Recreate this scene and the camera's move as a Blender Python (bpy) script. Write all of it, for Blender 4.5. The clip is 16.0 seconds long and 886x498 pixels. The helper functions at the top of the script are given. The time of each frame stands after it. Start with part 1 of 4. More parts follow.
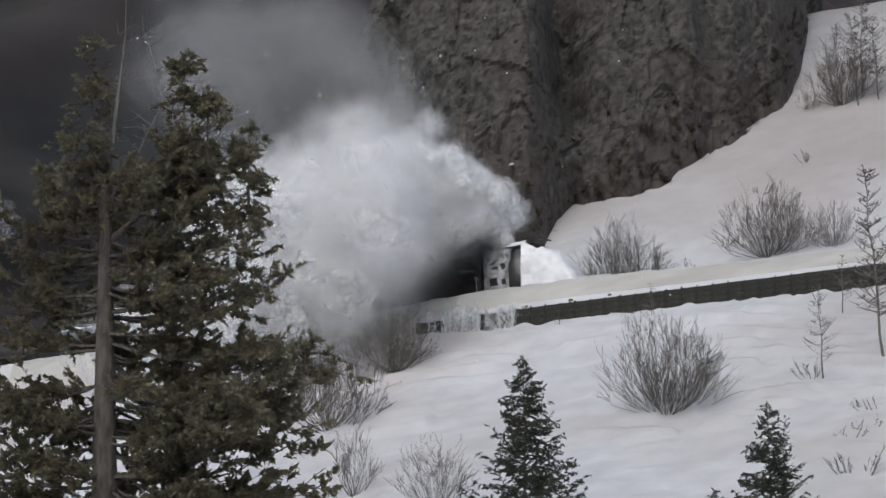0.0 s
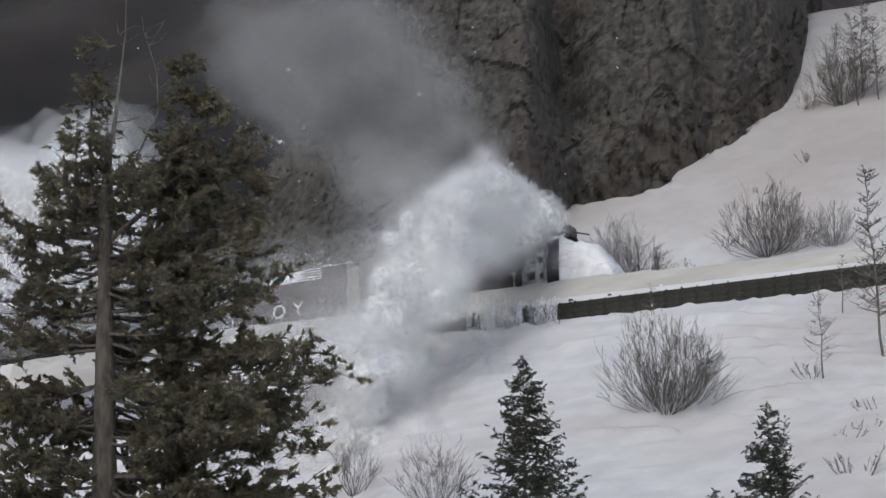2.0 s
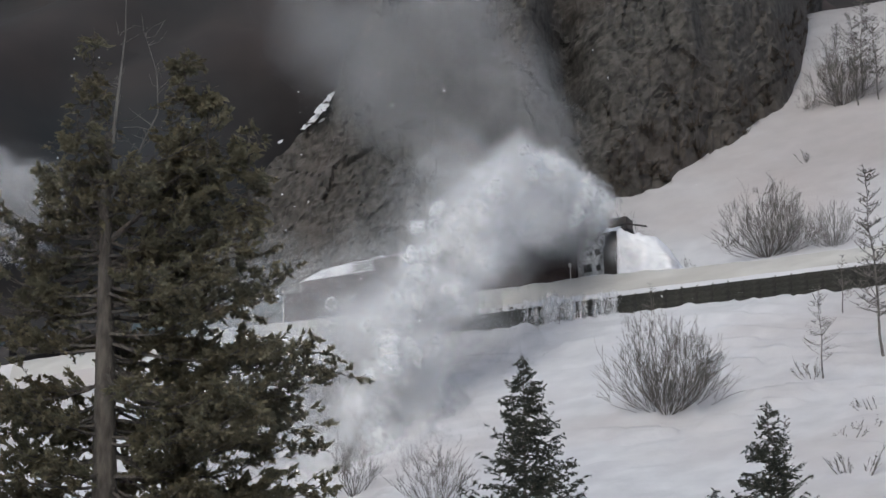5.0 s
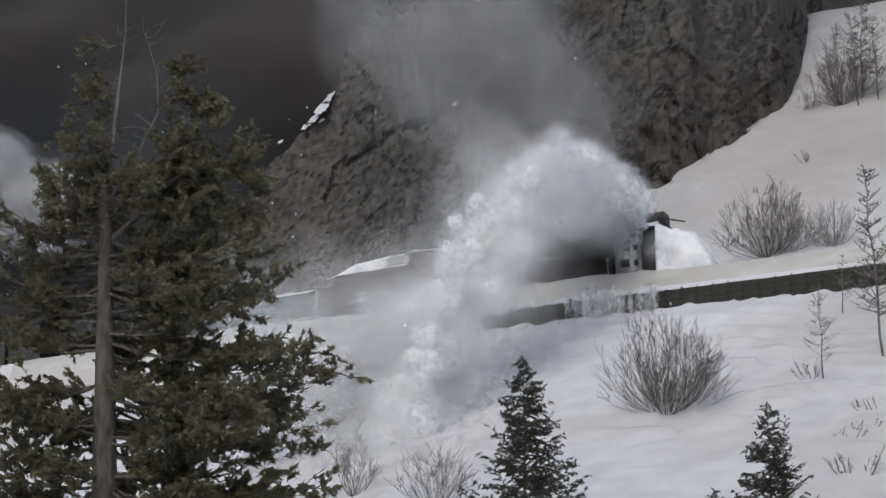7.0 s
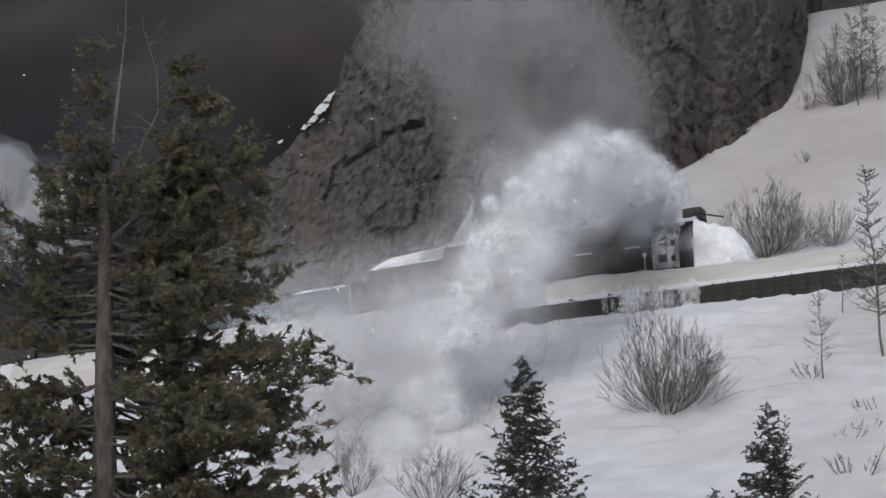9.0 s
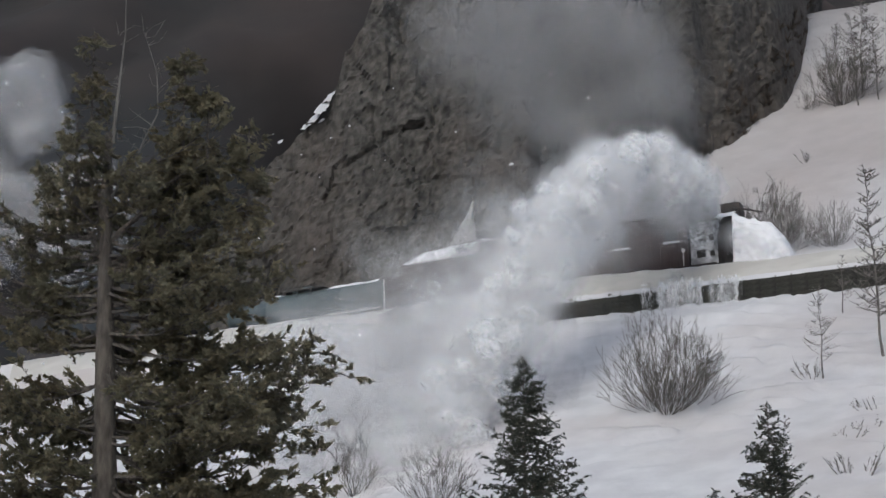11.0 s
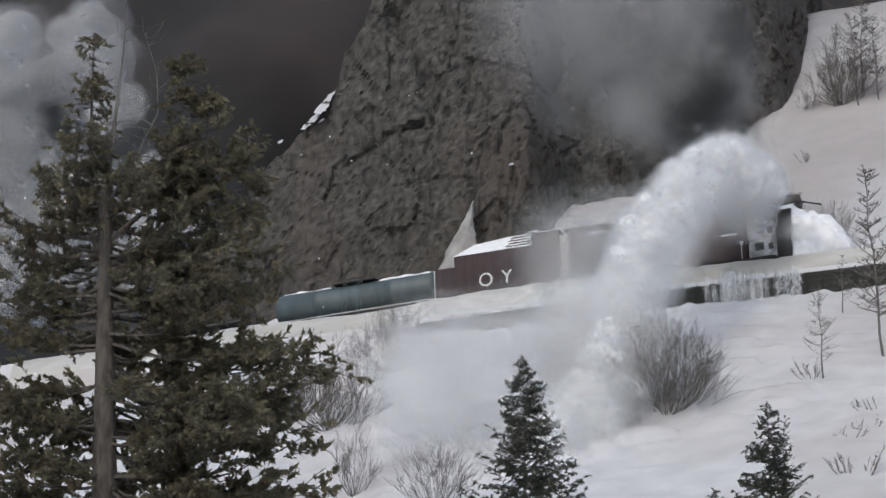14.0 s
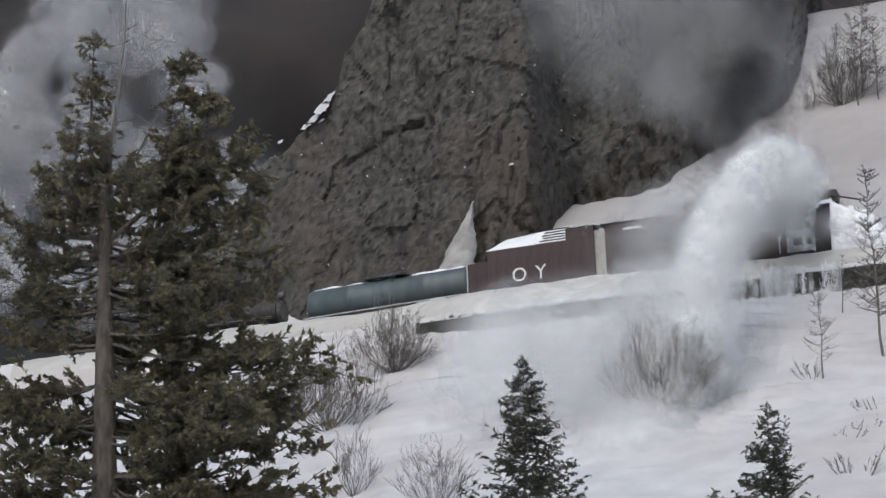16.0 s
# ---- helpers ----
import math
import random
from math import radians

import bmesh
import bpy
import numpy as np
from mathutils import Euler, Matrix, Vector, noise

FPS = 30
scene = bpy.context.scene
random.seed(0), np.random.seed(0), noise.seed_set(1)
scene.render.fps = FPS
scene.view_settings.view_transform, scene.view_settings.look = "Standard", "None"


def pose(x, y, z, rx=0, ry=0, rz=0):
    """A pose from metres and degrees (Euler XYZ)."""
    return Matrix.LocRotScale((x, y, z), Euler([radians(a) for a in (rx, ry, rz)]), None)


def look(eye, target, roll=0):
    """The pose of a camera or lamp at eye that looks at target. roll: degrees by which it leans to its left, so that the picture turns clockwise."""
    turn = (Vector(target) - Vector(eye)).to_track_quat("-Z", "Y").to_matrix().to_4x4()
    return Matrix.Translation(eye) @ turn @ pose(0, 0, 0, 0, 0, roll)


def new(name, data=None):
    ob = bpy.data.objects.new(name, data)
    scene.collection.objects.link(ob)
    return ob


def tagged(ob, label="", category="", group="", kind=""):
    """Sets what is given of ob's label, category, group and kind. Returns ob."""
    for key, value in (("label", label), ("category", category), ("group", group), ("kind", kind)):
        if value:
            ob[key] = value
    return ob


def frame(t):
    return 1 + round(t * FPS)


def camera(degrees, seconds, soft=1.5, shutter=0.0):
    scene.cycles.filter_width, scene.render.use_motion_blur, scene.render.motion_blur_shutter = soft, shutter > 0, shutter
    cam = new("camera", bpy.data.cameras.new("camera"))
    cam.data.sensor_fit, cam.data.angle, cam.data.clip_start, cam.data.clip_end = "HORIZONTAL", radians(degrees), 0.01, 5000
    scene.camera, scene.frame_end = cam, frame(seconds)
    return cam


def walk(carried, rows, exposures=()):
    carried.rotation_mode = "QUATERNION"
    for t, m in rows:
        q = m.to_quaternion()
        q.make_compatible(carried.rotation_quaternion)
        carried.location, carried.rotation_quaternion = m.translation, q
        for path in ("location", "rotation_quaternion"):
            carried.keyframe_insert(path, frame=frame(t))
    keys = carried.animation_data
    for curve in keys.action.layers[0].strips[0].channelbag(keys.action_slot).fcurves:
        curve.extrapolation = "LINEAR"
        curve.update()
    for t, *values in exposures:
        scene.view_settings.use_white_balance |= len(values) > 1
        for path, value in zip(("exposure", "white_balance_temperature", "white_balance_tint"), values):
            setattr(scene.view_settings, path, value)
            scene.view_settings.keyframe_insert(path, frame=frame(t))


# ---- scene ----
cam = camera(20.0, 16.0, soft=1.6)
walk(cam, [(0.0, pose(0, 0, 2.0, 90 + 14.875)), (16.0, pose(0, 0, 2.0, 90 + 14.875))],
     exposures=[(0.0, -0.23, 6400, 9), (11.0, -0.22, 6400, 9), (14.0, -0.13, 6380, 9), (16.0, -0.06, 6360, 9)])

scene.cycles.max_bounces, scene.cycles.diffuse_bounces, scene.cycles.transparent_max_bounces = 14, 12, 128

# ---- light: an overcast winter sky ----
world = bpy.data.worlds.new("overcast_sky")
scene.world = world
world.use_nodes = True
wn = world.node_tree.nodes
sky = wn.new("ShaderNodeTexSky")
sky.sky_type = "NISHITA"
sky.sun_disc = False
sky.sun_elevation = radians(42)
sky.sun_rotation = radians(201)
sky.air_density, sky.dust_density, sky.ozone_density = 1.0, 4.0, 1.0
wn["Background"].inputs["Strength"].default_value = 0.11
world.node_tree.links.new(sky.outputs["Color"], wn["Background"].inputs["Color"])
sun = new("sun", bpy.data.lights.new("sun", "SUN"))
sun.data.energy, sun.data.angle, sun.data.color = 1.0, radians(50), (0.82, 1.0, 1.1)
sun.matrix_world = look((-35, -90, 85), (0, 0, 0))


# ---- materials ----
def surface(name, dark, light, scale=2.0, rough=0.8, bump=0.3, stain=None, stain_scale=0.2, stain_amount=0.5,
            stretch=(1, 1, 1), metal=0.0, spread=(0.35, 0.65), fine=6.0):
    """A procedural surface: two tones of grain, a larger stain, and fine relief."""
    m = bpy.data.materials.new(name)
    m.use_nodes = True
    nt, nd = m.node_tree, m.node_tree.nodes
    b = nd["Principled BSDF"]
    b.inputs["Roughness"].default_value, b.inputs["Metallic"].default_value = rough, metal
    co = nd.new("ShaderNodeTexCoord")
    mp = nd.new("ShaderNodeMapping")
    mp.inputs["Scale"].default_value = stretch
    nt.links.new(co.outputs["Object"], mp.inputs["Vector"])
    n1 = nd.new("ShaderNodeTexNoise")
    n1.inputs["Scale"].default_value, n1.inputs["Detail"].default_value = scale, 8
    nt.links.new(mp.outputs["Vector"], n1.inputs["Vector"])
    ramp = nd.new("ShaderNodeValToRGB")
    ramp.color_ramp.elements[0].position, ramp.color_ramp.elements[1].position = spread
    ramp.color_ramp.elements[0].color, ramp.color_ramp.elements[1].color = (*dark, 1), (*light, 1)
    nt.links.new(n1.outputs["Fac"], ramp.inputs["Fac"])
    col = ramp.outputs["Color"]
    if stain:
        n2 = nd.new("ShaderNodeTexNoise")
        n2.inputs["Scale"].default_value, n2.inputs["Detail"].default_value = stain_scale, 5
        nt.links.new(mp.outputs["Vector"], n2.inputs["Vector"])
        r2 = nd.new("ShaderNodeMapRange")
        r2.inputs["From Min"].default_value, r2.inputs["From Max"].default_value = 0.45, 0.7
        r2.inputs["To Max"].default_value = stain_amount
        nt.links.new(n2.outputs["Fac"], r2.inputs["Value"])
        mx = nd.new("ShaderNodeMix")
        mx.data_type = "RGBA"
        nt.links.new(r2.outputs["Result"], mx.inputs["Factor"])
        nt.links.new(col, mx.inputs["A"])
        mx.inputs["B"].default_value = (*stain, 1)
        col = mx.outputs["Result"]
    nt.links.new(col, b.inputs["Base Color"])
    if bump:
        n3 = nd.new("ShaderNodeTexNoise")
        n3.inputs["Scale"].default_value, n3.inputs["Detail"].default_value = scale * fine, 6
        nt.links.new(mp.outputs["Vector"], n3.inputs["Vector"])
        bp = nd.new("ShaderNodeBump")
        bp.inputs["Strength"].default_value, bp.inputs["Distance"].default_value = bump, 0.1
        nt.links.new(n3.outputs["Fac"], bp.inputs["Height"])
        nt.links.new(bp.outputs["Normal"], b.inputs["Normal"])
    return m


def airborne(name, colour, thin=0.5, clear=0.0, patchy=0.0, least=0.3):
    """Snow dust, steam or smoke, which scatters light to both sides of its skin."""
    m = bpy.data.materials.new(name)
    m.use_nodes = True
    nt, nd = m.node_tree, m.node_tree.nodes
    nd.remove(nd["Principled BSDF"])
    d, tl, mx = nd.new("ShaderNodeBsdfDiffuse"), nd.new("ShaderNodeBsdfTranslucent"), nd.new("ShaderNodeMixShader")
    for k in (d, tl):
        k.inputs["Color"].default_value = (*colour, 1)
    mx.inputs[0].default_value = thin
    nt.links.new(d.outputs[0], mx.inputs[1])
    nt.links.new(tl.outputs[0], mx.inputs[2])
    last = mx
    if clear:
        tr, last = nd.new("ShaderNodeBsdfTransparent"), nd.new("ShaderNodeMixShader")
        last.inputs[0].default_value = clear
        if patchy:
            co, no, mr = nd.new("ShaderNodeTexCoord"), nd.new("ShaderNodeTexNoise"), nd.new("ShaderNodeMapRange")
            no.inputs["Scale"].default_value, no.inputs["Detail"].default_value, no.inputs["Roughness"].default_value = patchy, 2, 0.6
            mr.inputs["From Min"].default_value, mr.inputs["From Max"].default_value = 0.35, 0.65
            mr.inputs["To Min"].default_value, mr.inputs["To Max"].default_value = least, 1.0 - (1.0 - clear) * 0.4
            nt.links.new(co.outputs["Object"], no.inputs["Vector"])
            nt.links.new(no.outputs["Fac"], mr.inputs["Value"])
            nt.links.new(mr.outputs["Result"], last.inputs[0])
        nt.links.new(mx.outputs[0], last.inputs[1])
        nt.links.new(tr.outputs[0], last.inputs[2])
    nt.links.new(last.outputs[0], nd["Material Output"].inputs["Surface"])
    return m


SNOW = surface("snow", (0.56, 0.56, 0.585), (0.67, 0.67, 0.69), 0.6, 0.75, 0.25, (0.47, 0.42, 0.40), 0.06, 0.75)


def add_upslope_tint(m, colour):
    """A brown tint on the snow above the bench, stronger higher up, in patches."""
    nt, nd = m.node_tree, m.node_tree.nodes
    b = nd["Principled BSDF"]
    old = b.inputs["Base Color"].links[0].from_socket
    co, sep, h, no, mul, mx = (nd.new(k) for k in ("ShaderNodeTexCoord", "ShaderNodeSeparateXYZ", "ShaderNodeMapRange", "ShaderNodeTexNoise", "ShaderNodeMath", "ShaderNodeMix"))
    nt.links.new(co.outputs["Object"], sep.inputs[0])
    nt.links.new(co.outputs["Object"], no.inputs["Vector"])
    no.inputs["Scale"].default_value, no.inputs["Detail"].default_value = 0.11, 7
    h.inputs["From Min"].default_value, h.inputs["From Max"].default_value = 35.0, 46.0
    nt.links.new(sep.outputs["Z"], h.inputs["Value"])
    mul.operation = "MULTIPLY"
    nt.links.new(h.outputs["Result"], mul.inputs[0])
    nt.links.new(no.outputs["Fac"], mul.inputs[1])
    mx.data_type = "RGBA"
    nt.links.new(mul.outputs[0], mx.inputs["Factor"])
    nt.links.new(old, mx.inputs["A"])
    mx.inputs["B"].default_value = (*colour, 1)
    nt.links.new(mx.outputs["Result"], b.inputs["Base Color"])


BENCH_SNOW = surface("tan_bench_snow", (0.47, 0.455, 0.43), (0.56, 0.545, 0.515), 0.9, 0.8, 0.25, (0.4, 0.375, 0.345), 0.3, 0.6, (0.4, 1, 1))
add_upslope_tint(SNOW, (0.33, 0.29, 0.275))
SNOW_FRESH = surface("thrown_snow", (0.82, 0.82, 0.85), (0.9, 0.9, 0.92), 3.0, 0.8, 0.15)
ROCK = surface("cliff_rock", (0.03, 0.027, 0.025), (0.106, 0.098, 0.088), 2.1, 0.95, 0.7, (0.084, 0.066, 0.056), 0.14, 0.6, (1, 1, 0.8), fine=3.0, spread=(0.32, 0.68))
DIRTY_SNOW = surface("dirty_snow", (0.3, 0.285, 0.275), (0.44, 0.425, 0.415), 1.2, 0.85, 0.4, (0.2, 0.18, 0.165), 0.5, 0.6)
SCRUB = surface("dry_brown_scrub", (0.04, 0.03, 0.024), (0.1, 0.078, 0.06), 3, 0.95, 0)
FAR = surface("far_forest", (0.017, 0.02, 0.023), (0.038, 0.037, 0.038), 0.03, 1.0, 0.6, (0.066, 0.047, 0.043), 0.012, 0.8)
BARK = surface("spruce_bark", (0.07, 0.06, 0.052), (0.16, 0.138, 0.12), 9, 0.95, 0.8, stretch=(1, 1, 0.3))
DEADWOOD = surface("grey_deadwood", (0.1, 0.094, 0.088), (0.2, 0.188, 0.175), 8, 0.9, 0.4, stretch=(1, 1, 0.3))
NEEDLE = surface("spruce_needles", (0.168, 0.156, 0.104), (0.235, 0.207, 0.133), 2.2, 0.75, 0, (0.09, 0.06, 0.03), 1.1, 0.6)


def let_through(m, share):
    """Lets a share of the light pass through thin leaves."""
    nt, nd = m.node_tree, m.node_tree.nodes
    b, tl, mx = nd["Principled BSDF"], nd.new("ShaderNodeBsdfTranslucent"), nd.new("ShaderNodeMixShader")
    mx.inputs[0].default_value = share
    nt.links.new(b.inputs["Base Color"].links[0].from_socket, tl.inputs["Color"])
    nt.links.new(b.outputs[0], mx.inputs[1])
    nt.links.new(tl.outputs[0], mx.inputs[2])
    nt.links.new(mx.outputs[0], nd["Material Output"].inputs["Surface"])


let_through(NEEDLE, 0.4)
NEEDLE_DARK = surface("dark_needles", (0.032, 0.036, 0.028), (0.066, 0.068, 0.047), 3, 0.75, 0)
WILLOW = surface("willow_twigs", (0.085, 0.076, 0.07), (0.2, 0.18, 0.162), 4, 0.9, 0.2)
ASPEN = surface("bare_aspen", (0.08, 0.07, 0.065), (0.2, 0.18, 0.165), 4, 0.9, 0.2)
TIMBER = surface("weathered_timber", (0.014, 0.014, 0.013), (0.06, 0.055, 0.05), 2.5, 0.95, 1.0, (0.05, 0.055, 0.035), 0.5, 0.6, (1, 1, 2.2), spread=(0.3, 0.72))
RED = surface("oxide_red_boards", (0.034, 0.02, 0.021), (0.056, 0.033, 0.034), 3, 0.7, 0.3, (0.06, 0.045, 0.045), 0.6, 0.6, (1, 1, 0.3))
BLACK = surface("sooty_iron", (0.012, 0.012, 0.013), (0.05, 0.045, 0.045), 4, 0.6, 0.3, (0.07, 0.045, 0.035), 0.9, 0.5)
TANK = surface("grey_blue_tank_paint", (0.058, 0.08, 0.088), (0.095, 0.125, 0.135), 1.5, 0.5, 0.1, (0.09, 0.1, 0.1), 0.7, 0.6, (1, 1, 0.4))
CRUST = surface("snow_crusted_iron", (0.16, 0.155, 0.155), (0.8, 0.8, 0.82), 3.0, 0.9, 0.8, (0.55, 0.55, 0.57), 1.2, 0.6, (1, 1, 0.6), spread=(0.34, 0.6))
PALE_BOARDS = surface("pale_grey_boards", (0.3, 0.285, 0.265), (0.43, 0.415, 0.39), 5, 0.9, 0.3, stretch=(1, 1, 0.2))
LETTER = surface("white_lettering", (0.6, 0.6, 0.58), (0.75, 0.75, 0.72), 6, 0.7, 0)
STEEL = surface("worn_steel", (0.09, 0.085, 0.08), (0.22, 0.2, 0.19), 8, 0.45, 0.2, metal=0.7)
GLASS = bpy.data.materials.new("window_glass")
GLASS.use_nodes = True
gb = GLASS.node_tree.nodes["Principled BSDF"]
gb.inputs["Base Color"].default_value, gb.inputs["Roughness"].default_value = (0.02, 0.025, 0.03, 1), 0.08
SPRAY = airborne("flying_snow", (0.97, 0.97, 0.98))


def layers(name, colour, dense, scale, thin=0.5):
    """The skins of a billow, from the thin outer one to the heart; dense gives how much each hides."""
    return [airborne(name, colour, thin, 1 - c, scale, 1 - min(0.95, 1.7 * c)) for c in dense]


MIST = layers("snow_mist", (0.99, 0.99, 0.995), (0.015, 0.022, 0.03, 0.04, 0.05), 0.6)
HAZE = layers("thin_snow_haze", (0.99, 0.99, 0.995), (0.006, 0.009, 0.013, 0.018, 0.023), 0.5)
SMOKE = layers("grey_smoke", (0.6, 0.597, 0.6), (0.014, 0.023, 0.035, 0.05, 0.068), 0.5)
SOOT = layers("dark_smoke", (0.05, 0.05, 0.055), (0.014, 0.024, 0.036, 0.055, 0.075), 0.6)
STEAM = layers("white_steam", (0.7, 0.7, 0.71), (0.025, 0.045, 0.08, 0.13, 0.19), 0.3, 0.47)
PLUME = layers("snow_jet", (0.99, 0.99, 0.993), (0.05, 0.11, 0.2, 0.34, 0.5), 1.3, 0.42)
FALL = layers("falling_snow", (0.985, 0.985, 0.99), (0.032, 0.058, 0.095, 0.14, 0.2), 1.0, 0.45)

# ---- the plan: the line of the retaining wall, and all offsets from it ----
XC, BEND, M1, M0, GRADE, Y0, Z0 = 4.0, 2.5, 0.353, 0.477, 0.0434, 125.78, 32.24
RAIL_D, RAIL_H = 4.5, 1.1


def line_y(x):
    q = -(np.asarray(x, float) - XC) / BEND
    return Y0 - M1 * (x - XC) + (M0 - M1) * BEND * (np.log1p(np.exp(-np.abs(q))) + np.maximum(q, 0))


def line_slope(x):
    return -(M1 + (M0 - M1) / (1 + np.exp(np.clip((x - XC) / BEND, -50, 50))))


def line_z(x):
    return Z0 + GRADE * (x - XC)


_xs = np.arange(-90, 60, 0.05)
_ss = np.concatenate([[0], np.cumsum(0.05 * np.sqrt(1 + line_slope(_xs[:-1] + 0.025) ** 2))])
_ss -= np.interp(0, _xs, _ss)


def on_line(s, d=0.0, h=0.0):
    """The place at s metres along the line, d metres uphill of it and h above the wall's top."""
    x = float(np.interp(s, _ss, _xs))
    m = float(line_slope(x))
    n = math.hypot(1, m)
    return Vector((x - m / n * d, float(line_y(x)) + d / n, line_z(x) + h))


def heading(s):
    return math.atan(float(line_slope(float(np.interp(s, _ss, _xs)))))


def track_pose(s):
    """A car's pose on the rails at s: x ahead, y uphill."""
    p = on_line(s, RAIL_D, RAIL_H)
    return pose(p.x, p.y, p.z, 0, -2.35, math.degrees(heading(s)))


def profile(d, x):
    """The ground's height over the wall's top at the offset d."""
    crest = np.interp(x, [-10, -5, -2, 1, 8, 13, 22], [1.9, 1.62, 1.65, 1.85, 1.8, 1.6, 1.52])
    foot = np.interp(x, [-1, 3, 14, 20], [0.66, 0.88, 0.95, 1.12])
    up = np.clip(0.72 - (-9 - x) * 0.05, 0.12, 0.72)
    near = -0.05 + (crest + 0.05) * (1 - (1 - np.clip(d / 2.2, 0, 1)) ** 1.6)
    v = np.where(d < 2.5, near, np.where(d < 3.0, crest + (d - 2.5) * 2 * (0.85 - crest), np.where(d < 6.1, 0.85, 0.85 + (d - 6.1) * 0.9)))
    v = np.where(d > 6.9, 1.57 + up * (np.minimum(d, 47.8) - 6.9) + 0.1 * np.maximum(d - 47.8, 0), v)
    return np.where(d < -0.03, -foot - 0.515 * (-d - 0.03), v)


def ground_z(x, y):
    d = (y - line_y(x)) / np.hypot(1, line_slope(x))
    z = line_z(np.clip(x, -60, 60)) + profile(d, x)
    z = np.where(d < 0, 0.5 * (z + 1.0 + np.sqrt((z - 1.0) ** 2 + 9)), z)
    return z - np.where(y < 60, (60 - y) * 0.012, 0)


# ---- mesh helpers ----
def part(name, bm, material, parent=None, label="", smooth=False):
    me = bpy.data.meshes.new(name)
    bm.to_mesh(me)
    bm.free()
    me.materials.append(material)
    if smooth:
        me.polygons.foreach_set("use_smooth", [True] * len(me.polygons))
    ob = new(name, me)
    ob.parent = parent
    return tagged(ob, label)


def raw(name, verts, faces, material, parent=None, label="", smooth=False):
    me = bpy.data.meshes.new(name)
    me.from_pydata(verts, [], faces)
    me.materials.append(material)
    if smooth:
        me.polygons.foreach_set("use_smooth", [True] * len(me.polygons))
    ob = new(name, me)
    ob.parent = parent
    return tagged(ob, label)


def triangles(name, v, material):
    """A mesh of loose triangles from an array of shape (n, 3, 3)."""
    n = len(v)
    me = bpy.data.meshes.new(name)
    me.vertices.add(3 * n)
    me.vertices.foreach_set("co", np.asarray(v, np.float32).ravel())
    me.loops.add(3 * n)
    me.loops.foreach_set("vertex_index", np.arange(3 * n, dtype=np.int32))
    me.polygons.add(n)
    me.polygons.foreach_set("loop_start", np.arange(0, 3 * n, 3, dtype=np.int32))
    me.update(calc_edges=True)
    me.materials.append(material)
    return me


def box(bm, x0, x1, y0, y1, z0, z1, bevel=0.0):
    r = bmesh.ops.create_cube(bm, size=1, matrix=Matrix.LocRotScale(((x0 + x1) / 2, (y0 + y1) / 2, (z0 + z1) / 2), None, (x1 - x0, y1 - y0, z1 - z0)))
    if bevel:
        es = list({e for v in r["verts"] for e in v.link_edges})
        bmesh.ops.bevel(bm, geom=es, offset=bevel, segments=2, affect="EDGES", profile=0.6)
    return bm


def cyl(bm, p, q, r, r2=None, seg=20):
    p, q = Vector(p), Vector(q)
    m = Matrix.Translation((p + q) / 2) @ (q - p).to_track_quat("Z", "Y").to_matrix().to_4x4()
    bmesh.ops.create_cone(bm, cap_ends=True, segments=seg, radius1=r, radius2=r if r2 is None else r2, depth=(q - p).length, matrix=m)
    return bm


def boxed(name, x0, x1, y0, y1, z0, z1, material, parent, label="", bevel=0.015):
    return part(name, box(bmesh.new(), x0, x1, y0, y1, z0, z1, bevel), material, parent, label)


def tube(verts, faces, pts, radii, sides=4):
    """Adds a tapering tube along pts."""
    base = len(verts)
    for i, (p, r) in enumerate(zip(pts, radii)):
        d = (pts[min(i + 1, len(pts) - 1)] - pts[max(i - 1, 0)]).normalized()
        a = d.orthogonal().normalized()
        b = d.cross(a)
        for k in range(sides):
            w = 2 * math.pi * k / sides
            verts.append(p + (a * math.cos(w) + b * math.sin(w)) * r)
    for i in range(len(pts) - 1):
        for k in range(sides):
            k2 = (k + 1) % sides
            faces.append((base + i * sides + k, base + i * sides + k2, base + (i + 1) * sides + k2, base + (i + 1) * sides + k))
    faces.append(tuple(base + (len(pts) - 1) * sides + k for k in range(sides)))


def blades(tufts, count, length, width, seed):
    """Needle blades round the tufts, an array of rows (place, axis, size)."""
    rng = np.random.default_rng(seed)
    c = np.repeat(np.array([t[0] for t in tufts], float), count, 0)
    ax = np.repeat(np.array([t[1] for t in tufts], float), count, 0)
    sz = np.repeat(np.array([t[2] for t in tufts], float), count)[:, None]
    n = len(c)
    c = c + ax * rng.uniform(-0.5, 0.5, (n, 1)) * sz * 0.2
    r = rng.normal(size=(n, 3))
    r /= np.linalg.norm(r, axis=1)[:, None]
    dirn = ax * 0.55 + r * 0.8
    side = np.cross(dirn, rng.normal(size=(n, 3)))
    side /= np.linalg.norm(side, axis=1)[:, None] + 1e-9
    ln = length * sz * rng.uniform(0.6, 1.3, (n, 1))
    return np.stack([c - side * width / 2 * sz, c + side * width / 2 * sz, c + dirn * ln], 1)


# ---- ground ----
def steps(parts):
    out = []
    for a, b, n in parts:
        out += list(np.linspace(a, b, n, endpoint=False))
    return np.array(out + [parts[-1][1]])


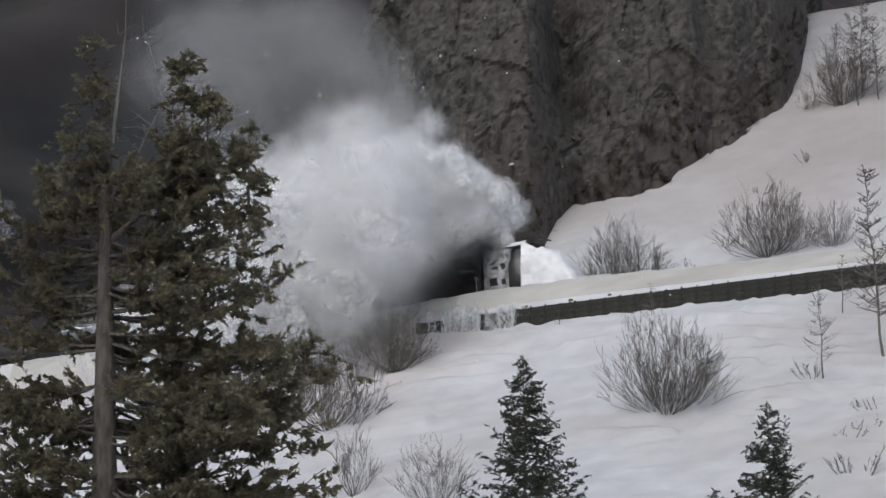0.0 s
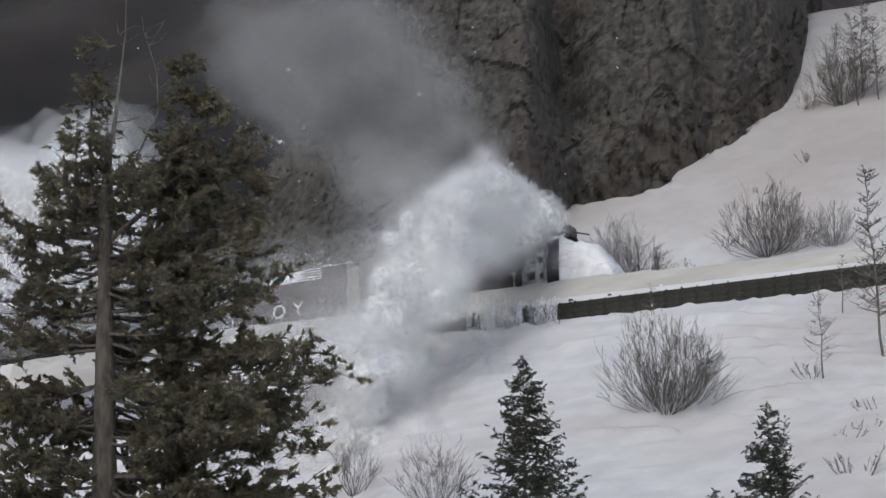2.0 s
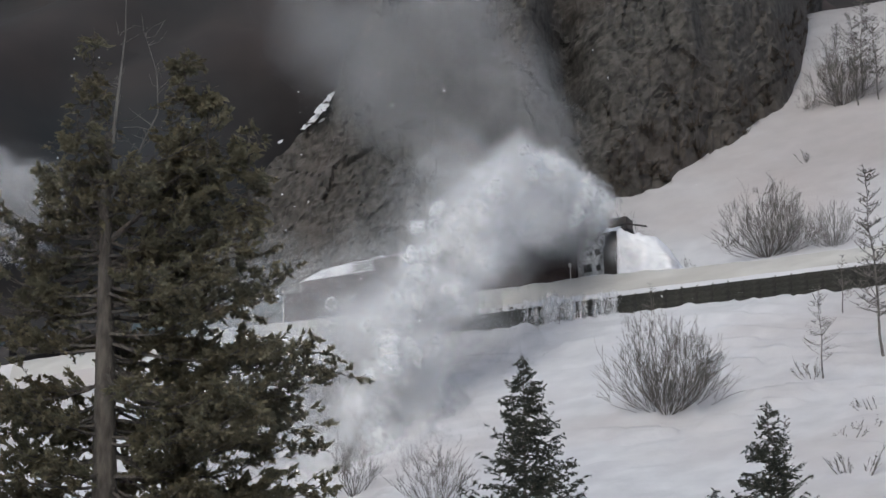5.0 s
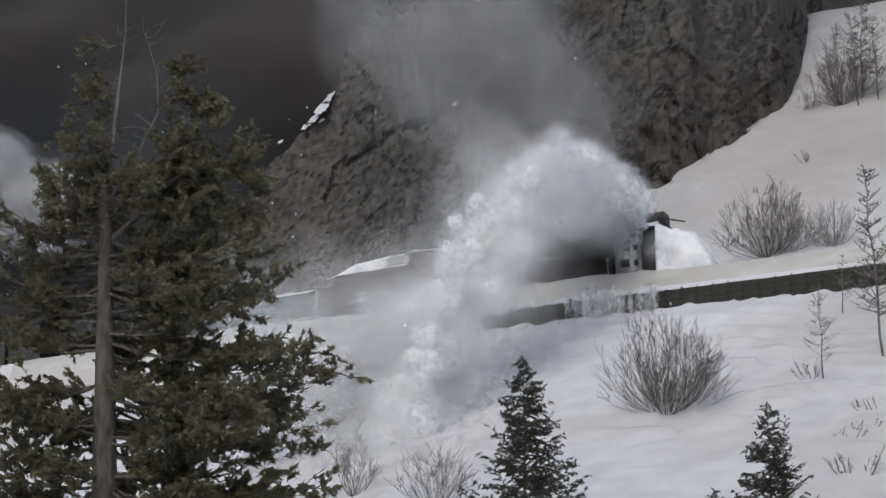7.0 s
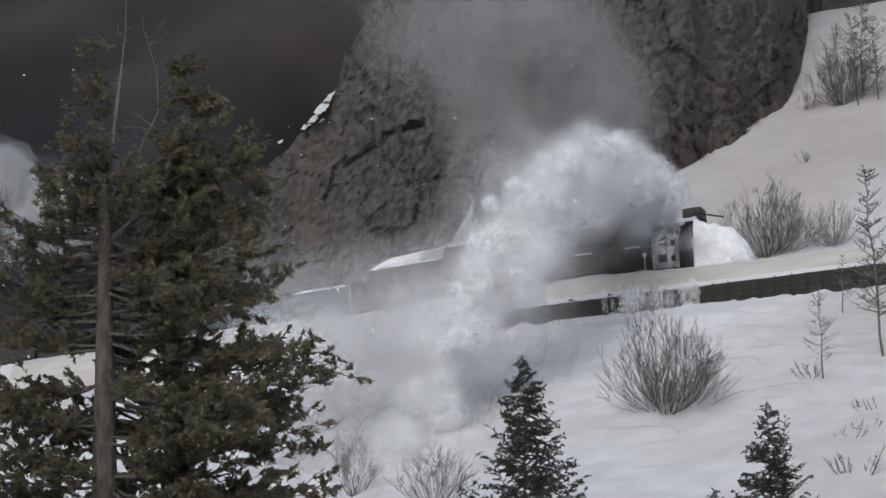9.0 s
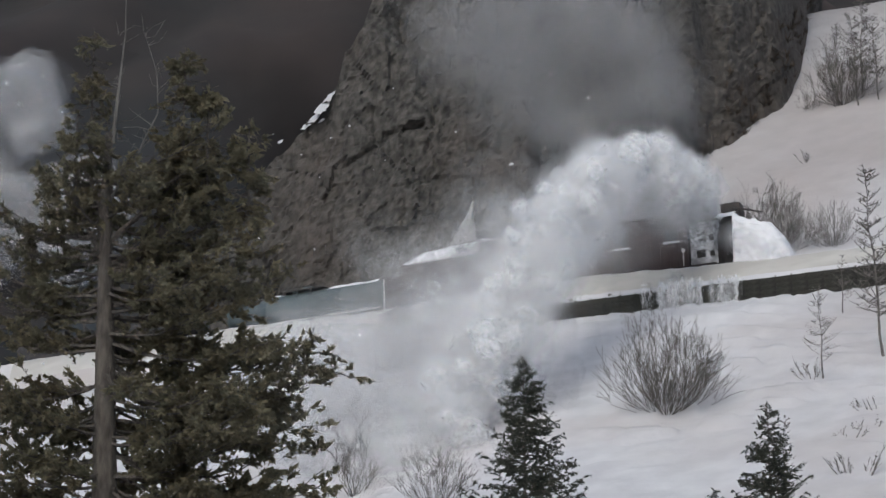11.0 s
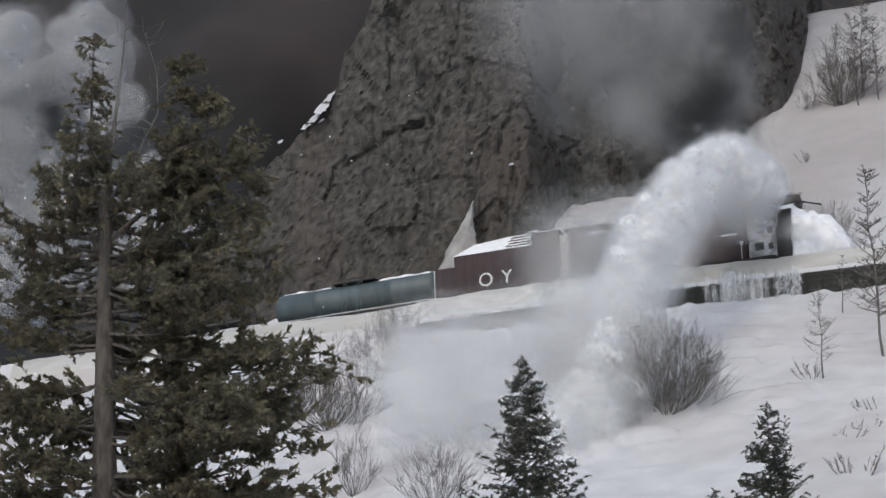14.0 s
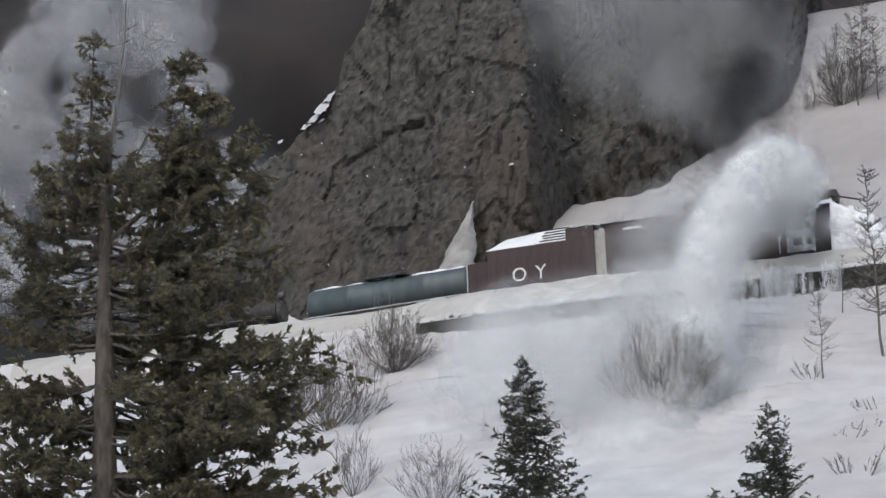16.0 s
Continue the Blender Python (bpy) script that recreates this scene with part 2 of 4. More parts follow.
def build_ground():
    gx = steps([(-2600, -400, 8), (-400, -60, 18), (-60, -20, 60), (-20, 30, 210), (30, 60, 40), (60, 400, 18), (400, 2600, 8)])
    gd = steps([(-2600, -400, 8), (-400, -130, 12), (-130, -40, 50), (-40, -1, 140), (-1, -0.04, 6), (-0.04, -0.01, 1), (-0.01, 7.4, 43), (7.4, 60, 130), (60, 400, 24), (400, 3000, 10)])
    X, D = np.meshgrid(gx, gd)
    Y = line_y(np.clip(X, -200, 200)) + D * np.hypot(1, line_slope(X))
    Z = ground_z(X, Y)
    verts = []
    for x, y, z, d in zip(X.ravel(), Y.ravel(), Z.ravel(), D.ravel()):
        bumpy = 0.0
        if -60 < x < 60 and -60 < d < 80:
            v = Vector((x, y, 0))
            bumpy = 0.25 * noise.noise(v * 0.12) + 0.10 * noise.noise(v * 0.45)
            if d < -1 or d > 8:
                bumpy += 0.16 * max(0, noise.noise(Vector((x * 0.25, y * 0.9, 3)))) + 0.05 * noise.noise(v * 1.7)
            else:
                bumpy = 0.10 * noise.noise(v * 0.8) + 0.05 * noise.noise(v * 2.1)
                bumpy *= 0.4 if 2.9 < d < 6.2 or -0.6 < d < 0.4 else 1.0
            if -1.05 < d < -0.02:
                bumpy += 0.22 * noise.noise(Vector((x * 1.1, 0, 5))) + 0.1 * noise.noise(Vector((x * 3.2, 0, 7)))
            if -30 < d < -1.2:
                edge = noise.noise(Vector((x * 0.30, (y + 0.35 * x) * 0.85, 6)))
                bumpy += 0.5 * min(1.0, max(0.0, (edge - 0.18) * 14)) * max(0.0, noise.noise(Vector((x * 0.12, y * 0.12, 2))) + 0.35)
        verts.append((x, y, z + bumpy))
    nx = len(gx)
    faces = [(j * nx + i, j * nx + i + 1, (j + 1) * nx + i + 1, (j + 1) * nx + i) for j in range(len(gd) - 1) for i in range(nx - 1)]
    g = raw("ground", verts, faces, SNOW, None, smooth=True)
    # the bench's outer flank, tan with dust, between its white lip and its white crest
    g.data.materials.append(BENCH_SNOW)
    for f in g.data.polygons:
        j, i = divmod(f.index, nx - 1)
        if 0.22 < gd[j] < 1.85 and -25 < gx[i] < 45:
            f.material_index = 1
    tagged(g, "dust-stained snow slope with a level railway bench", "snow ground", kind="structure")


build_ground()


def build_far_hillside():
    verts, faces = [], []
    nx, nz = 110, 60
    for j in range(nz):
        for i in range(nx):
            x, h = -420 + 840 * i / (nx - 1), 330 * j / (nz - 1)
            v = Vector((x * 0.02, h * 0.02, 0))
            y = 420 + h * 0.55 + 50 * noise.noise(v * 0.6) + 16 * noise.noise(v * 2.3) + 5 * noise.noise(v * 8)
            verts.append((x, y, 20 + h))
    for j in range(nz - 1):
        for i in range(nx - 1):
            a = j * nx + i
            faces.append((a, a + 1, a + nx + 1, a + nx))
    tagged(raw("backdrop", verts, faces, FAR, None, smooth=True), "dark wooded mountainside far behind the cliff", "mountainside", kind="structure")


build_far_hillside()


def build_cliff():
    foot = [(-30, 24), (-22, 15), (-16, 11), (-11, 9.2), (-6, 9.0), (-1.8, 9.3), (-0.2, 11.2), (1.6, 12.4),
            (3.0, 10.5), (4.9, 11), (6.0, 15), (6.8, 18.3), (7.8, 20.3), (10.7, 20.1), (12.5, 20.9), (13.4, 19.3), (13.9, 22), (15, 24.4), (16, 26.1),
            (18.2, 27.3), (19.6, 30.1), (22.0, 33.3), (23.9, 38.7), (25.3, 45.6), (25.8, 50), (27.3, 62)]
    crown = [(-30, 33), (-22, 37), (-13, 44), (-9.6, 47.6), (-7.3, 50.0), (-6.5, 51.3), (-6.1, 53), (-4.9, 54.3), (-4.2, 57), (-3.6, 62), (-2, 76), (30, 84)]
    fx, fd = np.array([p[0] for p in foot], float), np.array([p[1] for p in foot], float)
    n, rows, low, high = 350, 290, 27.0, 82.0
    verts, faces, tops = [], [], []
    # the long fissures: places on the face (x, z), joined in turn
    fissures = [[(-3.2, 55.7), (-2.3, 53.7), (-1.4, 51.7), (-0.8, 49.2), (0.0, 46.4)], [(0.1, 56.7), (0.7, 53.7), (0.9, 52.5)], [(1.8, 51.6), (1.8, 48.1)],
                [(-3.4, 47.1), (-1.3, 47.6)], [(-6.0, 45.5), (-3.9, 46.6)], [(6.0, 58.2), (6.6, 55.2), (6.9, 52.9), (7.1, 50.5)], [(10.6, 58.9), (10.7, 56.6), (10.8, 54.0)], [(4.0, 48.2), (3.3, 45.3)]]
    cuts = [(Vector((*a, 0)), Vector((*b, 0))) for line in fissures for a, b in zip(line, line[1:])]

    def fissure(x, z):
        p = Vector((x + 0.35 * noise.noise(Vector((x, 0, z)) * 0.9), z + 0.35 * noise.noise(Vector((x, 8, z)) * 0.9), 0))
        deep = 0.0
        for a, b in cuts:
            e = b - a
            f = min(1.0, max(0.0, (p - a).dot(e) / e.dot(e)))
            deep = max(deep, 1 - (p - a - e * f).length / 0.36)
        return 0.4 * deep
    for i in range(n):
        x = -30 + 58.5 * i / (n - 1)
        d = float(np.interp(x, fx, fd)) - float(np.interp(x, [11, 15, 20], [0, 1.2, 2.2]))
        d += 0.5 * noise.noise(Vector((x * 1.1, 4, 0))) + 0.35 * noise.noise(Vector((x * 2.9, 8, 0)))
        y = float(line_y(x)) + d * math.hypot(1, float(line_slope(x)))
        z0 = float(ground_z(x, y)) - 1.5
        tops.append(float(np.interp(x, [p[0] for p in crown], [p[1] for p in crown])) + 1.0 * noise.noise(Vector((x * 0.7, 9, 0))) + 0.5 * noise.noise(Vector((x * 2.1, 4, 0))))
        dm = float(np.interp(x, [-30, -16, -6, 2, 5, 8, 12, 18, 22, 25.4, 28.5], [24, 12, 11, 12, 13.5, 18, 20, 25, 31, 42.2, 54]))
        for j in range(rows):
            z = min(low + (high - low) * j / (rows - 1), tops[-1])
            up = max(0.0, z - z0)
            yy = y + (dm - d) * (1 - math.exp(-(up / 3.0) ** 2)) * 0.8 + 0.2 * up
            v = Vector((x, 0, z * 0.75))
            w = v + Vector((noise.noise(v * 0.35), 0, noise.noise(v * 0.35 + Vector((9, 0, 0))))) * 0.5
            push = 0.9 * noise.noise(v * 0.13) + 0.5 * noise.noise(v * 0.4)
            for scale, step, tilt, gap in ((0.2, 0.35, 0.05, 0.02), (0.55, 0.2, 0.07, 0.006), (1.5, 0.1, 0.085, 0.0), (3.2, 0.05, 0.065, 0.0)):
                (near, far, *_), (site, *_) = noise.voronoi(w * scale)
                q = site * 7.3
                facet = Vector((noise.noise(q + Vector((3, 0, 0))), 0, noise.noise(q + Vector((0, 5, 0)))))
                push += step * noise.noise(q) * 1.6 + tilt / scale * 2.2 * facet.dot(w * scale - site) - gap * max(0.0, 1 - (far - near) / 0.1)
            push += 0.10 * noise.noise(v * 3.1) + 0.05 * noise.noise(v * 6.2) - (fissure(x, z) if -8 < x < 13 and z > 43 else 0.0)
            # upright flutes, and the deep gully in the face
            push += 0.5 * noise.noise(Vector((x * 0.5, 3, z * 0.1))) + 0.14 * noise.noise(Vector((x * 1.5, 6, z * 0.35))) - 0.16 * max(0.0, 1 - abs(noise.noise(Vector((x * 0.5, 11, z * 0.16)))) * 9)
            push -= 3.4 * math.exp(-((x - 7.3 - 0.12 * (56 - z) + 0.5 * noise.noise(Vector((0, 2, z * 0.4)))) / 1.25) ** 2) * min(1.0, max(0.0, (z - 46.5) / 4))
            push += 0.8 * math.exp(-((x - 15.2 - 0.1 * (56 - z)) / 0.9) ** 2) * min(1.0, max(0.0, (z - 51) / 3))
            amp = min(1.0, up / 5 + 0.2)
            verts.append((x, yy - push * amp, z))
    for i in range(n - 1):
        for j in range(rows - 1):
            if low + (high - low) * j / (rows - 1) < max(tops[i], tops[i + 1]):
                a = i * rows + j
                faces.append((a, a + rows, a + rows + 1, a + 1))
    tagged(raw("cliff", verts, faces, ROCK, None), "brown-grey fissured rock cliff rising from the snow", "cliff", kind="structure")
    # dry scrub on the foot of the face
    rnd = random.Random(71)
    tufts = []
    for k in range(4200):
        i = rnd.randrange(int(n * 31 / 58.5), n)
        j = rnd.randrange(rows)
        p = Vector(verts[i * rows + j])
        over = p.z - float(ground_z(p.x, p.y))
        if 0.0 < over < 6.5 * rnd.random() ** 1.3 and noise.noise(p * 0.5) > -0.25:
            tufts.append((tuple(p - Vector((0, 0.1, 0))), (rnd.uniform(-0.4, 0.4), -0.5, 0.8), rnd.uniform(0.7, 1.5)))
    scrub = new("scrub", triangles("scrub", blades(tufts, 22, 0.5, 0.06, 72), SCRUB))
    tagged(scrub, "dry brown scrub along the foot of the cliff", "scrub", kind="stuff")


build_cliff()


def build_snow_fan():
    """A fan of snow that has slid out of a cleft in the cliff."""
    verts, faces, nu, nw = [], [], 26, 15
    for j in range(nu):
        f = j / (nu - 1)
        half = 1.5 * (1 - f) ** 1.15 + 0.9 * max(0.0, 1 - f * 5) + 0.06
        for i in range(nw):
            g = -1 + 2 * i / (nw - 1)
            x = 0.75 + 1.0 * f + g * half * (0.8 if g > 0 else 1.15) + 0.3 * (1 - f) * noise.noise(Vector((g * 1.5, f * 9, 1))) + 0.12 * noise.noise(Vector((g * 3, f * 21, 1)))
            y = float(line_y(x)) + 10.6 * math.hypot(1, float(line_slope(x))) + 2.4 * f - 0.9 * (1 - g * g) * (1 - 0.5 * f)
            verts.append((x, y, 36.8 + 5.4 * f + 0.1 * noise.noise(Vector((x * 2, f * 6, 3)))))
    for j in range(nu - 1):
        for i in range(nw - 1):
            a = j * nw + i
            faces.append((a, a + 1, a + nw + 1, a + nw))
    tagged(raw("snow_fan", verts, faces, DIRTY_SNOW, None, smooth=True), "narrow fan of dirty snow below a cleft in the cliff", "snow", kind="structure")


build_snow_fan()


def build_wall():
    wall = tagged(new("retaining_wall"), "dark weathered timber retaining wall with posts along the bench", "retaining wall", kind="structure")
    pitch = 0.8
    rnd = random.Random(4)
    post = box(bmesh.new(), -0.045, 0.045, -0.205, -0.16, -1.3, 0.0, 0.012)
    first = part("post", post, TIMBER, wall)
    board = part("board", box(bmesh.new(), 0.01, pitch - 0.01, -0.16, -0.06, -0.14, 0.14, 0.012), TIMBER, wall)
    made = False
    for k in range(38):
        s = -1.4 + pitch * k
        a, b = on_line(s), on_line(s + pitch)
        rz = math.degrees(heading(s + pitch / 2))
        ry = -math.degrees(math.atan2(b.z - a.z, pitch))
        p = first if not made else new("post", first.data)
        p.parent = wall
        p.matrix_basis = pose(a.x, a.y, a.z + rnd.choice((0.02, 0.04, 0.07, 0.2 if k % 7 == 3 else 0.05)), rnd.uniform(-2, 2), rnd.uniform(-2, 2), rz)
        for r in range(4):
            o = board if not made else new("board", board.data)
            made = True
            o.parent = wall
            o.matrix_basis = pose(a.x, a.y, a.z - 0.16 - 0.29 * r, rnd.uniform(-4, 4), ry + rnd.uniform(-0.7, 0.7), rz)


build_wall()


def build_rails():
    track = tagged(new("railway_track"), "steel rails in the ploughed snow cut", "railway track", kind="structure")
    for side in (-0.457, 0.457):
        verts, faces = [], []
        ss = np.arange(-60, 32, 1.0)
        for s in ss:
            for dy, dz in ((-0.04, -0.12), (0.04, -0.12), (0.035, 0), (-0.035, 0)):
                verts.append(on_line(s, RAIL_D + side + dy, RAIL_H + dz))
        for i in range(len(ss) - 1):
            for k in range(4):
                faces.append((4 * i + k, 4 * i + (k + 1) % 4, 4 * i + 4 + (k + 1) % 4, 4 * i + 4 + k))
        raw("rail", verts, faces, STEEL, track)


build_rails()


# ---- trees and bushes ----
def limb_tufts(rnd, tufts, verts, faces, root, tip, droop, r0, spacing, twig, gap=0.0, size=1.0, wild=0.0):
    """A limb from root to tip with side twigs that carry tufts."""
    root, tip = Vector(root), Vector(tip)
    L = (tip - root).length
    n = max(4, int(L / 0.35))
    pts = []
    for i in range(n + 1):
        f = i / n
        p = root.lerp(tip, f)
        p.z += -droop * L * math.sin(f * math.pi * 0.8) + (droop * 0.7 * L * f * f)
        p += Vector((rnd.uniform(-1, 1), rnd.uniform(-1, 1), rnd.uniform(-1, 1))) * 0.03 * L * 0.3
        pts.append(p)
    tube(verts, faces, pts, [max(r0 * (1 - 0.85 * i / n), 0.006) for i in range(n + 1)])
    along = (tip - root).normalized()
    m = int(L / spacing)
    for i in range(m):
        f = 0.16 + 0.84 * (i + rnd.random()) / max(m, 1)
        if rnd.random() < gap:
            continue
        k = min(int(f * n), n - 1)
        p = pts[k].lerp(pts[k + 1], min(1, f * n - k))
        tl = twig * (1.15 - 0.75 * f) * rnd.uniform(0.5, 1.3) * min(1.0, 0.4 + L / 2)
        side = along.cross(Vector((0, 0, 1))).normalized() * rnd.choice((-1, 1))
        d = (along * rnd.uniform(0.3, 0.9) + side * rnd.uniform(0.4, 1.0) + Vector((0, 0, rnd.uniform(-0.75, 0.25) + wild * rnd.uniform(-0.25, 0.75)))).normalized()
        q = p + d * tl
        tube(verts, faces, [p, p.lerp(q, 0.5) + Vector((0, 0, 0.02)), q], [0.008 * size, 0.006 * size, 0.003 * size], 3)
        for j in range(max(2, int(tl / (0.075 * size)))):
            g = (j + 0.7) / max(2, int(tl / (0.075 * size)))
            c = p.lerp(q, g) + Vector((rnd.gauss(0, 0.03), rnd.gauss(0, 0.03), rnd.gauss(0, 0.03))) * size
            tufts.append((tuple(c), tuple(d), size * rnd.uniform(0.7, 1.2)))


def young_spruce(name, base, height, spread, seed, label, group="", spacing=0.12):
    rnd = random.Random(seed)
    tree = tagged(new(name), label, "spruce tree", group)
    tree.location = base
    tv, tf, tufts, bv, bf = [], [], [], [], []
    tube(tv, tf, [Vector((0, 0, -0.6)), Vector((0.03, 0, height * 0.5)), Vector((0, 0.02, height))], [0.025 * height / 2, 0.012 * height / 2, 0.006], 8)
    n = int(height * 26)
    for i in range(n):
        f = 0.06 + 0.93 * (i + rnd.random()) / n
        L = spread * (1 - f) ** 0.85 * rnd.uniform(0.5, 1.15) + 0.10
        a = rnd.uniform(0, 2 * math.pi)
        z = f * height
        tip = (math.cos(a) * L, math.sin(a) * L, z + L * rnd.uniform(0.0, 0.55))
        limb_tufts(rnd, tufts, bv, bf, (0, 0, z), tip, 0.12, 0.02, spacing, 0.42, 0.05, 0.9)
    for k in range(6):
        tufts.append(((0, 0, height - 0.08 * k), (0, 0, 1), 0.55))
    raw("trunk", tv, tf, BARK, tree)
    tagged(raw("branch_mass", bv, bf, BARK, tree), kind="stuff")
    me = triangles("crown", blades(tufts, 13, 0.085, 0.046, seed), NEEDLE_DARK)
    tagged(new("crown", me), kind="stuff").parent = tree
    return tree


def old_spruce():
    rnd = random.Random(11)
    tree = tagged(new("old_spruce"), "old brown-green spruce with a dead grey top and ragged crown", "spruce tree")
    bx, by, bz = -6.05, 45.0, float(ground_z(-6.05, 45.0)) - 0.3
    tree.location = (bx, by, bz)

    def at(x, z, y=0.0):
        return Vector((x - bx, y, z - bz))
    tv, tf = [], []
    tube(tv, tf, [at(-6.05, bz), at(-6.08, 6), at(-6.12, 9.5), at(-6.2, 12.2), at(-6.28, 15), at(-6.26, 16.2)], [0.36, 0.28, 0.23, 0.17, 0.10, 0.07], 10)
    raw("trunk", tv, tf, BARK, tree, smooth=True)
    dv, df = [], []
    tube(dv, df, [at(-6.2, 16.0), at(-6.1, 17.2), at(-6.02, 18.2), at(-6.04, 19.4)], [0.045, 0.024, 0.015, 0.006], 6)
    tube(dv, df, [at(-6.2, 14.9), at(-5.75, 15.7), at(-5.36, 16.6), at(-5.4, 17.4), at(-5.66, 18.2)], [0.034, 0.024, 0.017, 0.011, 0.005], 5)
    for k in range(44):
        z = rnd.uniform(15.6, 18.2)
        x = float(np.interp(z, [15.6, 16.6, 17.4, 18.2], [-5.8, -5.36, -5.4, -5.66])) if k % 3 else -6.1
        x2 = x + rnd.uniform(-0.5, 0.5)
        tube(dv, df, [at(x, z), at((x + x2) / 2, z + rnd.uniform(0.02, 0.2), rnd.uniform(-0.1, 0.1)), at(x2, z + rnd.uniform(-0.1, 0.4), rnd.uniform(-0.2, 0.2))], [0.009, 0.007, 0.003], 3)
    raw("dead_top", dv, df, DEADWOOD, tree, "bare grey dead top")
    bv, bf, tufts = [], [], []
    # live side leaders: x, foot height, top height, spread
    for x, z0, z1, w in ((-6.6, 15.0, 18.3, 0.72), (-4.86, 15.0, 17.9, 0.7), (-4.4, 14.5, 17.2, 0.62), (-3.62, 14.4, 16.5, 0.62), (-6.85, 14.5, 16.7, 0.55), (-5.0, 14.2, 16.4, 0.75)):
        tube(bv, bf, [at(-6.2, z0 - 0.9), at((x - 6.2) / 2, z0 - 0.3), at(x, z0 + 0.4), at(x - 0.02, z1)], [0.06, 0.05, 0.035, 0.008], 5)
        for k in range(int((z1 - z0) * 26)):
            f = rnd.random() ** 0.85
            z = z0 + 0.1 + (z1 - z0 - 0.12) * f
            a = rnd.uniform(0, 2 * math.pi)
            L = w * (1.3 - f) * rnd.uniform(0.5, 1.25)
            limb_tufts(rnd, tufts, bv, bf, at(x, z), at(x + math.cos(a) * L, z - 0.15 * L, math.sin(a) * L), 0.1, 0.012, 0.1, 0.24, 0.03, 1.0, wild=0.6)
    # main limbs: height, reach to the two sides
    zs = [9.0, 11.0, 12.2, 13.4, 14.2, 14.8, 15.4, 16.0, 16.8]
    right = [4.0, 4.6, 4.4, 3.1, 2.5, 2.7, 3.1, 2.3, 1.7]
    left = [3.4, 3.2, 3.0, 2.6, 2.2, 1.3, 0.6, 0.5, 0.75]
    for k in range(185):
        z = 6.6 + 8.9 * (k + rnd.random()) / 185
        a = rnd.uniform(0, 2 * math.pi)
        if math.sin(a) < -0.75 and k % 3:
            a += math.pi / 2
        cx = math.cos(a)
        reach = float(np.interp(z, zs, right if cx > 0 else left))
        L = reach * rnd.uniform(0.55, 1.0) * (1.0 if abs(cx) > 0.5 else 0.85)
        drop = rnd.uniform(-0.3, 0.35) + (0.1 if z > 12 else 0)
        tx = float(np.interp(z, [bz, 9.5, 12.2, 15, 16.2], [-6.05, -6.12, -6.2, -6.28, -6.26]))
        root, tip = at(tx, z), at(tx + cx * L, z + drop * L, math.sin(a) * L * 0.8)
        limb_tufts(rnd, tufts, bv, bf, root, tip, 0.14, 0.04, 0.2, 0.45, 0.1, 1.0, wild=0.8)
        for j in range(2 + int(L * 2.6)):
            f = 0.25 + 0.75 * (j + rnd.random()) / (2 + int(L * 2.6))
            p = root.lerp(tip, f) - Vector((0, 0, 0.10 * L * math.sin(f * 2.5)))
            d = (tip - root).normalized() + Vector((rnd.uniform(-1, 1), rnd.uniform(-1, 1), rnd.uniform(-0.5, 0.9))) * 0.8
            limb_tufts(rnd, tufts, bv, bf, p, p + d.normalized() * rnd.uniform(0.35, 0.85), 0.08, 0.014, 0.09, 0.26, 0.12, 1.0, wild=0.8)
    tagged(raw("branch_mass", bv, bf, BARK, tree), kind="stuff")
    # the live needles sit in clumps with bare gaps between them, wider low down
    kept = []
    for c, d, q in tufts:
        p = Vector(c)
        if c[2] + bz > 15.0 and -0.25 < p.x < 0.6 and rnd.random() < min(0.85, (c[2] + bz - 15.0) * 1.2):
            continue
        thin = (-0.1 if p.x > -0.3 else 0.03) if c[2] + bz > 12.5 else (-0.27 if p.x > 0.6 else -0.4)
        if noise.noise(p * 2.4) + 0.45 * noise.noise(p * 5.5 + Vector((7, 0, 0))) > thin:
            kept.append((c, d, q))
    new("crown", triangles("crown", blades(kept, 13, 0.1, 0.062, 3), NEEDLE)).parent = tree
    return tree


